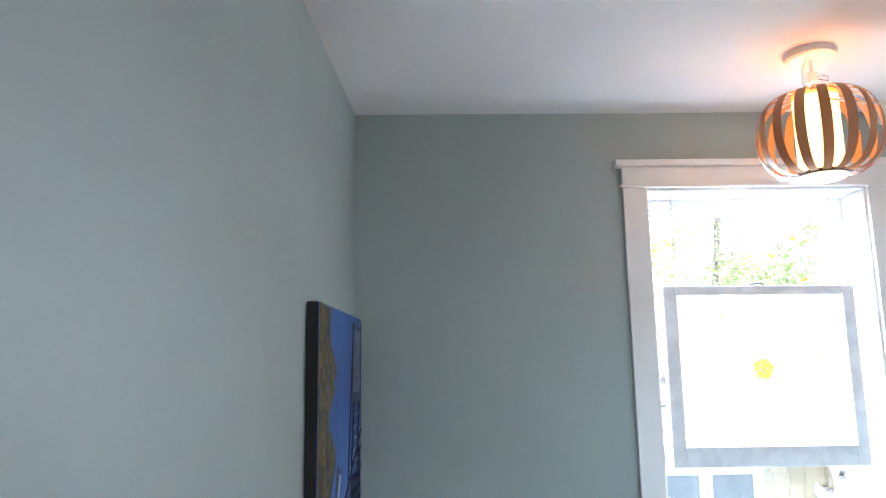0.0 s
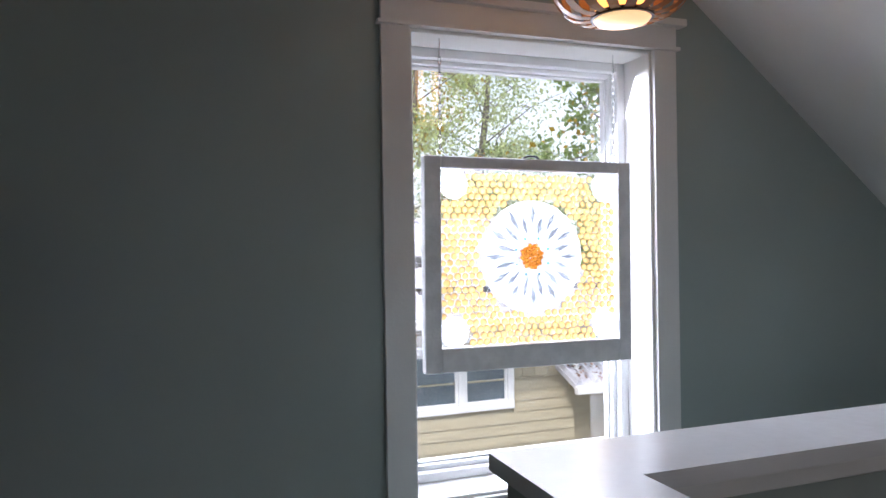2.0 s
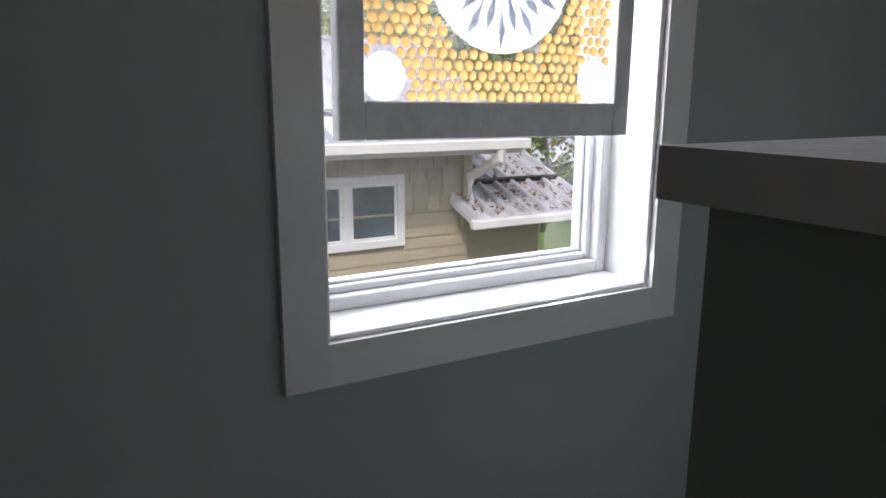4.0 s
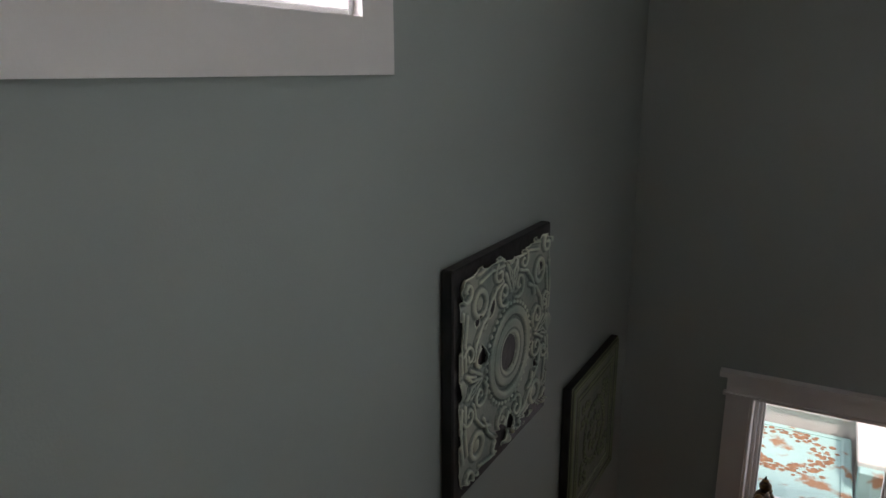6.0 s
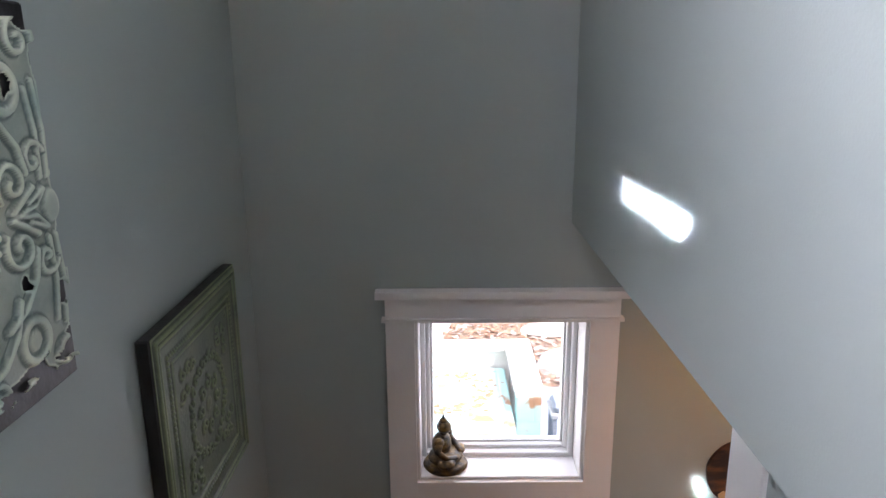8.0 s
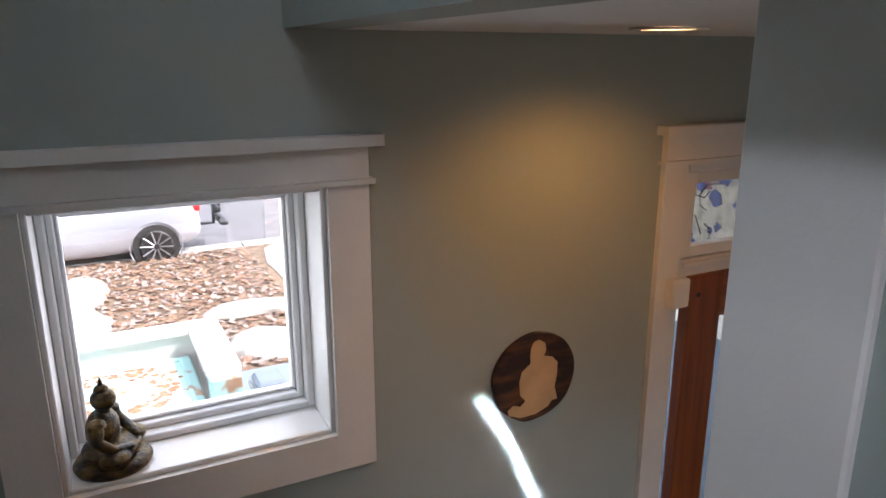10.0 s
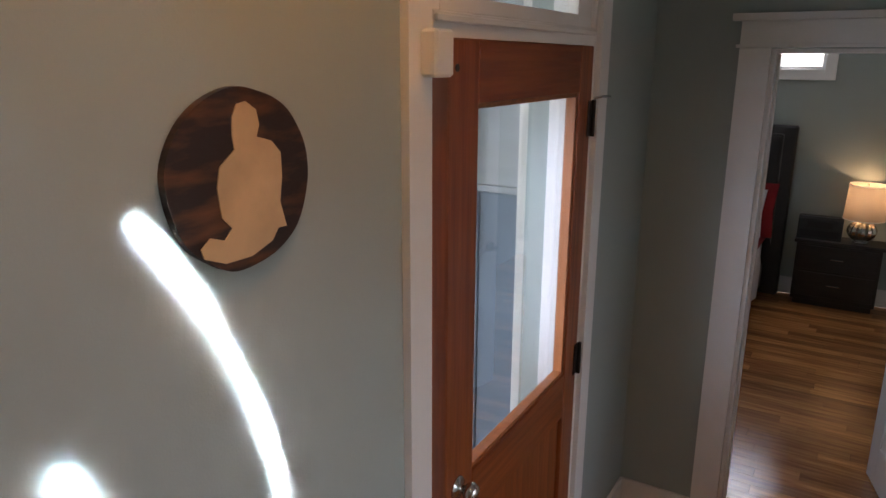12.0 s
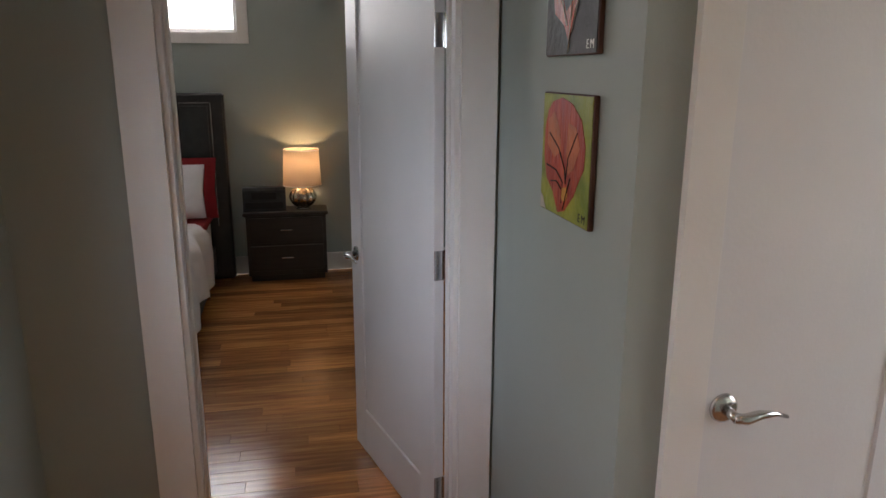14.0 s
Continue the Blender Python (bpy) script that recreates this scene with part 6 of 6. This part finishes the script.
def porch_painting():
    x0, x1, z0, z1, w = 3.735, 5.05, 1.105, 2.60, 0.17
    e = tagged(empty("porch_painting", (x0, PW + 0.05, z0)), "large abstract painting in a wide white frame", "painting")
    W, H = x1 - x0, z1 - z0
    for n, q in (("frame_side", (0, w, 0, H)), ("frame_side", (W - w, W, 0, H)), ("frame_rail", (w, W - w, 0, w * 0.85)), ("frame_rail", (w, W - w, H - w * 0.85, H))): part(n, box((q[0], -0.014, q[2]), (q[1], 0.025, q[3]), 0.003), WHITEOUT, e)
    SPL = material("splashed_canvas", (0.50, 0.46, 0.38), 0.6, color2=(0.28, 0.25, 0.21), scale=14, bump=0.3)
    INK = material("blue_ink_paint", (0.06, 0.09, 0.28), 0.5, color2=(0.02, 0.025, 0.06), scale=20)
    MAUVE = material("mauve_paint", (0.25, 0.08, 0.14), 0.6, noise=0.1)
    GRN = material("green_gold_paint", (0.30, 0.34, 0.08), 0.5, color2=(0.08, 0.16, 0.30), scale=22)
    part("canvas", box((w, -0.010, w * 0.85), (W - w, 0.006, H - w * 0.85), 0), SPL, e)
    r = random.Random(5)
    part("mauve_field", slab([(0.55, 0.85), (W - w, 0.75), (W - w, H - w), (0.75, H - w)], "y", 0.006, 0.0075), MAUVE, e)
    for k in range(40):
        cx, cz, s = r.uniform(w + 0.06, W - w - 0.1), r.uniform(0.22, 1.12), r.uniform(0.015, 0.06)
        part("splash", slab([(cx + s * math.cos(a * .7) * r.uniform(.5, 1.2), cz + s * math.sin(a * .7) * r.uniform(.5, 1.2)) for a in range(9)], "y", 0.0076, 0.0085 + 0.0001 * k), (INK, INK, GRN)[k % 3] if cz < 0.4 else INK, e)
    for k in range(16):
        cx, cz = r.uniform(w + 0.1, W - w - 0.2), r.uniform(0.3, 1.2)
        part("ink_line", tube([(cx + 0.05 * q * math.cos(k + q * .6), 0.012, cz + 0.05 * q * math.sin(k + q * .6)) for q in range(5)], 0.003, 5), CANVAS_EDGE, e)
porch_painting()


# ---- neighbour's house to the north ----
def neighbour():
    e = tagged(empty("neighbour_house", (0, 5.0, -0.22)), "tan neighbour house with shingles and a ribbed metal roof", "house")
    o = Vector((0, 5.0, -0.22))
    TANP = material("tan_siding", (0.46, 0.40, 0.27), 0.7, noise=0.06, scale=5, stretch=(0.5, 1, 3), bump=0.2, bscale=30)
    TANS = material("tan_shingle", (0.44, 0.38, 0.25), 0.8, noise=0.08, scale=8, bump=0.3, bscale=40, rnd=0.12)
    METAL = material("grey_metal_roofing", (0.60, 0.60, 0.66), 0.40, 0.15, noise=0.10, scale=2, bump=0.08, bscale=30)
    def bx(a, b, bev=0.004): return box(tuple(p - q for p, q in zip(a, o)), tuple(p - q for p, q in zip(b, o)), bev)
    part("wall", bx((-5, 5.02, -0.22), (3.74, 8.3, 3.84), 0), TANP, e), part("rear_wing", bx((3.5, 5.6, -0.22), (4.9, 8.0, 2.95), 0), TANP, e)
    # lap boards below, shingles above
    for k in range(22):
        z = 0.4 + 0.122 * k
        for xa, xb in (((-0.6, 1.70), (2.96, 3.74)) if z > 2.60 else ((-0.6, 3.74),)):
            part("lap_board", slab([(0.0, z + 0.22), (-0.020, z + 0.22), (-0.006, z + 0.35), (0.0, z + 0.35)], "x", xa, xb), TANP, e).location = (0, 0.018, 0)
    part("water_table", bx((-0.6, 4.985, 3.085), (3.76, 5.02, 3.105)), TANS, e)
    meshes = []
    for w in (0.13, 0.16, 0.19):
        b = slab([(0.0, 0.0), (-0.016, 0.0), (-0.006, 0.18), (0.0, 0.18)], "x", 0.0, w - 0.006)
        me = bpy.data.meshes.new("shingle")
        b.to_mesh(me), b.free()
        me.materials.append(TANS)
        meshes.append((w, me))
    r = random.Random(2)
    for row in range(5):
        x, z = 0.3, 3.108 + 0.148 * row
        while x < 3.60:
            w, me = r.choice(meshes)
            if not (1.70 < x + w and x < 2.97 and z < 3.48):
                s = new("shingle", me)
                s.parent = e
                s.location = (x, 0.018 - 0.0, z + 0.22 + r.uniform(-.003, .003))
            x += w
    part("corner_board", bx((3.66, 4.97, 2.9), (3.77, 5.1, 3.84)), TANP, e)
    # pair of casements
    e.location.x, e.location.z = -0.24, -0.14
    win = part("window", bx((1.70, 4.965, 2.77), (2.96, 5.03, 2.85)), VINYL, e)
    for q in (((1.70, 4.965, 3.42), (2.96, 5.03, 3.50)), ((1.70, 4.965, 2.85), (1.78, 5.03, 3.42)), ((2.88, 4.965, 2.85), (2.96, 5.03, 3.42)), ((2.29, 4.965, 2.85), (2.37, 5.03, 3.42))): part("window_frame", bx(*q), VINYL, win)
    PANE = material("dark_house_glass", (0.10, 0.13, 0.16), 0.08, noise=0.2, scale=2)
    for a, b in ((1.78, 2.29), (2.37, 2.88)):
        part("pane", bx((a + 0.03, 5.0, 2.88), (b - 0.03, 5.012, 3.39), 0), PANE, win)
        for q in (((a, 4.98, 2.85), (a + 0.03, 5.02, 3.42)), ((b - 0.03, 4.98, 2.85), (b, 5.02, 3.42)), ((a + 0.03, 4.98, 2.85), (b - 0.03, 5.02, 2.88)), ((a + 0.03, 4.98, 3.39), (b - 0.03, 5.02, 3.42))): part("sash", bx(*q, 0.002), VINYL, win)
    # main roof, ribbed
    y0, z0, y1, z1 = 4.50, 3.87, 6.95, 4.94
    roof = part("roof", slab([(y0 - o.y, z0 - o.z), (y1 - o.y, z1 - o.z), (9.4 - o.y, z0 - o.z), (9.4 - o.y, z0 - 0.03 - o.z), (y1 - o.y, z1 - 0.05 - o.z), (y0 - o.y, z0 - 0.05 - o.z)], "x", -6, 4.09), METAL, e, "grey ribbed metal roof")
    d = Vector((0, y1 - y0, z1 - z0))
    rib = slab([(-0.036, 0.0), (-0.016, 0.050), (0.016, 0.050), (0.036, 0.0)], "y", 0.0, d.length)
    rme = bpy.data.meshes.new("roof_rib")
    rib.to_mesh(rme), rib.free()
    rme.materials.append(METAL)
    for k in range(30):
        s = new("roof_rib", rme)
        s.parent = roof
        s.matrix_local = Matrix.Translation((4.06 - 0.225 * k, y0 - o.y, z0 - o.z)) @ pose(0, 0, 0, math.degrees(math.atan2(d.z, d.y)), 0, 0)
    part("ridge_cap", bx((-6, y1 - 0.12, z1 - 0.01), (4.1, y1 + 0.12, z1 + 0.03)), METAL, roof)
    part("roof_flashing", box((-6, 0.50, 0.010), (4.09, 0.56, 0.058), 0.004, Matrix.Translation((0, y0 - o.y, z0 - o.z)) @ pose(0, 0, 0, math.degrees(math.atan2(d.z, d.y)))), BRONZED, roof)
    part("vent", box((2.0, 1.10, 0.02), (2.25, 1.30, 0.10), 0.01, Matrix.Translation((0, y0 - o.y, z0 - o.z)) @ pose(0, 0, 0, math.degrees(math.atan2(d.z, d.y)))), BRONZED, roof)
    g = part("gutter", bx((-6, y0 - 0.09, z0 - 0.115), (4.12, y0 + 0.01, z0 - 0.012), 0.012), WHITEOUT, e, "white gutter")
    part("fascia", bx((-6, y0 + 0.01, z0 - 0.15), (4.09, y0 + 0.03, z0 - 0.05)), WHITEOUT, e), part("soffit", bx((-6, y0 + 0.03, z0 - 0.16), (4.09, 5.0, z0 - 0.14)), WHITEOUT, e)
    part("downspout", tube([(3.78, y0 - 0.04 - o.y, z0 - 0.11 - o.z), (3.78, y0 - 0.04 - o.y, z0 - 0.2 - o.z), (3.70, 4.90 - o.y, z0 - 0.42 - o.z), (3.70, 4.90 - o.y, 3.16 - o.z), (3.74, 4.82 - o.y, 3.08 - o.z)], 0.054, 12), WHITEOUT, e, "white downspout")
    # lower roof over the wing
    lr = part("lower_roof", slab([(4.55 - o.y, 3.06 - o.z), (6.3 - o.y, 3.70 - o.z), (6.3 - o.y, 3.64 - o.z), (4.55 - o.y, 3.0 - o.z)], "x", 3.50, 5.15), METAL, e, "dark ribbed lower roof with fallen leaves")
    dl = Vector((0, 1.75, 0.64))
    for k in range(8):
        s = new("roof_rib", rme)
        s.parent = lr
        s.matrix_local = Matrix.Translation((5.12 - 0.225 * k, 4.55 - o.y, 3.06 - o.z)) @ pose(0, 0, 0, math.degrees(math.atan2(dl.z, dl.y))) @ Matrix.Diagonal((1, dl.length / d.length, 1, 1))
    part("lower_flashing", box((3.50, 0.70, 0.010), (5.15, 0.76, 0.058), 0.004, Matrix.Translation((0, 4.55 - o.y, 3.06 - o.z)) @ pose(0, 0, 0, math.degrees(math.atan2(dl.z, dl.y)))), BRONZED, lr, "dark step flashing")
    part("lower_gutter", bx((3.48, 4.46, 2.96), (5.17, 4.56, 3.05), 0.012), WHITEOUT, e)
    part("wing_wall", bx((3.5, 5.05, -0.22), (4.74, 5.6, 3.05), 0), TANP, e)
    return o


neighbour()
r5 = random.Random(9)
sp = []
for _ in range(900):
    x, u = 3.6 + 1.5 * r5.random(), min(1, abs(r5.gauss(0.35, 0.25)))
    sp.append(((x, 4.55 + 1.6 * u, 3.068 + 0.585 * u + 0.03 * r5.random()), r5.uniform(0.03, 0.07), r5.uniform(-.5, .5) + 0.35, r5.uniform(-.5, .5), r5.uniform(0, 6)))
for _ in range(220): sp.append(((r5.uniform(0.5, 4.0), 4.50 + r5.random() * 0.25, 3.89 + 0.10 * r5.random()), r5.uniform(0.03, 0.06), r5.uniform(-.5, .5) + 0.4, r5.uniform(-.5, .5), r5.uniform(0, 6)))
leaf_mesh("roof_leaves", sp, DRYLEAF, label="brown leaves drifted on the neighbour roof", cat="leaves").location = (-0.24, 0, 0.08)

tagged(obj("lawn", box((6.5, 10.0, -0.22), (60, 70, -0.205), 0), material("mown_grass", (0.16, 0.24, 0.06), 0.95, color2=(0.10, 0.16, 0.04), scale=3, bump=0.4, bscale=60)), "green mown lawn behind the neighbour house", "lawn", kind="structure")
# a small far house, seen past the roof
e = tagged(empty("far_house", (24.0, 31.5, -1.6)), "small pale blue house far behind the trees", "house")
part("wall", box((-3, -2, 0), (3, 3, 2.6), 0), SIDING, e), part("roof", slab([(-2.6, 2.5), (0.5, 3.7), (3.6, 2.5)], "x", -3.5, 3.5), material("pale_roof", (0.55, 0.58, 0.62), 0.6, noise=0.1), e)
for x in (-1.8, 0.2, 1.6): part("window", box((x, -2.03, 1.1), (x + 0.7, -2.0, 2.1), 0.01), BLACK, e)

# overhead wires
w = tagged(empty("overhead_wires", (0, 0, 0)), "thin black overhead utility wires", "wires")
for k, z in enumerate((4.35, 4.6)): part("wire", tube([(7 + 2.5 * q, 13 - 0.8 * q, z - 0.25 * math.sin(q / 6 * math.pi) + 0.06 * q) for q in range(7)], 0.012, 5), BLACK, w)
part("wire", tube([(3.5, 4.4, 2.42), (4.0, 4.3, 2.60), (4.6, 4.25, 2.9)], 0.008, 5), BLACK, w)


# ---- trees ----
def tree(name, x, y, h, spread, n, mat, size, seed, label, base=0.3, mat2=None, z0=-0.22):
    r = random.Random(seed)
    e = tagged(empty(name, (x, y, z0)), label, "tree")
    limbs = bmesh.new()
    tips = []
    part("trunk", tube([(0.15 * math.sin(k * 1.3), 0.12 * math.cos(k * 1.7), h * 0.92 * k / 8) for k in range(9)], [0.075 * (h / 7) * (1 - k / 9) + 0.01 for k in range(9)], 10), WOODBARK, e, smooth=True)
    for k in range(26):
        t = base + (0.95 - base) * k / 26
        a, L = k * 2.4 + r.uniform(-.4, .4), spread * (1.05 - 0.75 * (t - base) / (1 - base)) * r.uniform(0.6, 1.1)
        p = Vector((0, 0, h * t * 0.92))
        q = p + Vector((math.cos(a) * L * .55, math.sin(a) * L * .55, L * 0.35))
        s = p + Vector((math.cos(a) * L, math.sin(a) * L, L * 0.5))
        tube([p, q, s], [0.022, 0.012, 0.004], 6, limbs)
        tips += [(p.lerp(q, 0.7), L * .3), (q, L * 0.4), (q.lerp(s, .5), L * .38), (s, L * 0.33)]
        for _ in range(2):
            d = q + Vector((r.uniform(-.5, .5), r.uniform(-.5, .5), r.uniform(0, .6))) * L
            tube([q, d], [0.014, 0.004], 5, limbs)
            tips.append((d, L * 0.28))
    part("limbs", limbs, WOODBARK, e, smooth=True)
    sp = []
    for _ in range(n):
        c, s = r.choice(tips)
        v = Vector((r.gauss(0, .5), r.gauss(0, .5), r.gauss(0, .45))) * s
        sp.append((c + v, size * r.uniform(0.6, 1.3), r.uniform(-1.3, 1.3), r.uniform(-1.3, 1.3), r.uniform(0, 6.28)))
    k = int(n * 0.9)
    leaf_mesh("crown", sp[:k], mat, e, stuff=False)
    if mat2: leaf_mesh("turning_leaves", sp[k:], mat2, e, stuff=False)


tree("leafy_tree", 8.4, 8.6, 8.5, 2.0, 9000, GREEN2, 0.13, 1, "broad dark green tree with some yellow leaves", 0.42, YELLOW)
tree("leafy_tree", 7.6, 10.6, 10.5, 1.9, 3600, GREEN2, 0.15, 8, "upright green tree behind the neighbour roof", 0.3, YELLOW)
tree("birch_tree", 4.9, 15.5, 15.0, 2.8, 12000, GREEN1, 0.115, 2, "airy light green tree with open crown", 0.3, YELLOW)
tree("birch_tree", 7.4, 16.5, 15.5, 3.0, 12000, GREEN1, 0.115, 3, "tall thin light green tree behind the roof", 0.3)
tree("birch_tree", 3.0, 19.0, 14.0, 3.0, 12000, GREEN1, 0.115, 7, "pale green tree with thin branches far back", 0.3)
tree("birch_tree", 14.5, 17.5, 9.5, 3.0, 7000, GREEN2, 0.17, 4, "dense green tree beyond the neighbour house", 0.2, GREEN1)
tree("leafy_tree", 13.5, 27.0, 10.0, 4.2, 9000, GREEN2, 0.22, 5, "far rounded green tree against the sky", 0.15)
tree("leafy_tree", 10.5, 26.0, 8.0, 4.2, 7000, GREEN3, 0.26, 6, "far green tree behind the metal roof", 0.15)

# ---- sun glints imitated by added lamps: narrow parallel beams through the stair window ----
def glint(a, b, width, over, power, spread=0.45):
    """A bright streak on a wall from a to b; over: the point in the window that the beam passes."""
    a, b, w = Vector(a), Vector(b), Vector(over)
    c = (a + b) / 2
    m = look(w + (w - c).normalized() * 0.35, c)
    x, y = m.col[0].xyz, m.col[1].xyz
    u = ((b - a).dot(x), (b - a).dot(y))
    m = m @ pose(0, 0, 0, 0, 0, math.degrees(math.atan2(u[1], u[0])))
    lamp("streak_lamp", "AREA", m, power * math.hypot(*u) * width, (0.72, 0.89, 1.0), size=math.hypot(*u), size_y=width, spread=radians(spread))


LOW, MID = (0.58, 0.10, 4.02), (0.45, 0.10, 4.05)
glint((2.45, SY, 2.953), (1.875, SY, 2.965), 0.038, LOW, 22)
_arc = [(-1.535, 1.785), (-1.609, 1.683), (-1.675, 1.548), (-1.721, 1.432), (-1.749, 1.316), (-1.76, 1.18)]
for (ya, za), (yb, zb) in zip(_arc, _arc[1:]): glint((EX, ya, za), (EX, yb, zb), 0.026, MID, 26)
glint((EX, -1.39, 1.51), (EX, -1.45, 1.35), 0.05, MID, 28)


# ---- oak planks of the hall and bedroom floor ----
_pl = {}
rng = random.Random(21)
fl = bpy.data.objects["floor"]
def plank_mesh(L):
    if L not in _pl:
        b = box((0, 0, -0.018), (L - 0.0008, 0.0822, 0.0), 0.0006)
        me = bpy.data.meshes.new("plank")
        b.to_mesh(me), b.free()
        me.materials.append(PLANK)
        _pl[L] = me
    return _pl[L]


count = 0
for j in range(57):
    y = BY + 0.016 + 0.083 * j
    x = 0.92 - rng.random() * 0.8
    while x < 3.6:
        L = rng.choice((0.5, 0.7, 0.9, 1.1, 1.4))
        if y < HY or (x + L > AX and x < EX - 0.2 and y < -2.13):
            o = new("plank", plank_mesh(L))
            o.parent = fl
            o.location = (x, y, 0.0)
            count += 1
        x += L
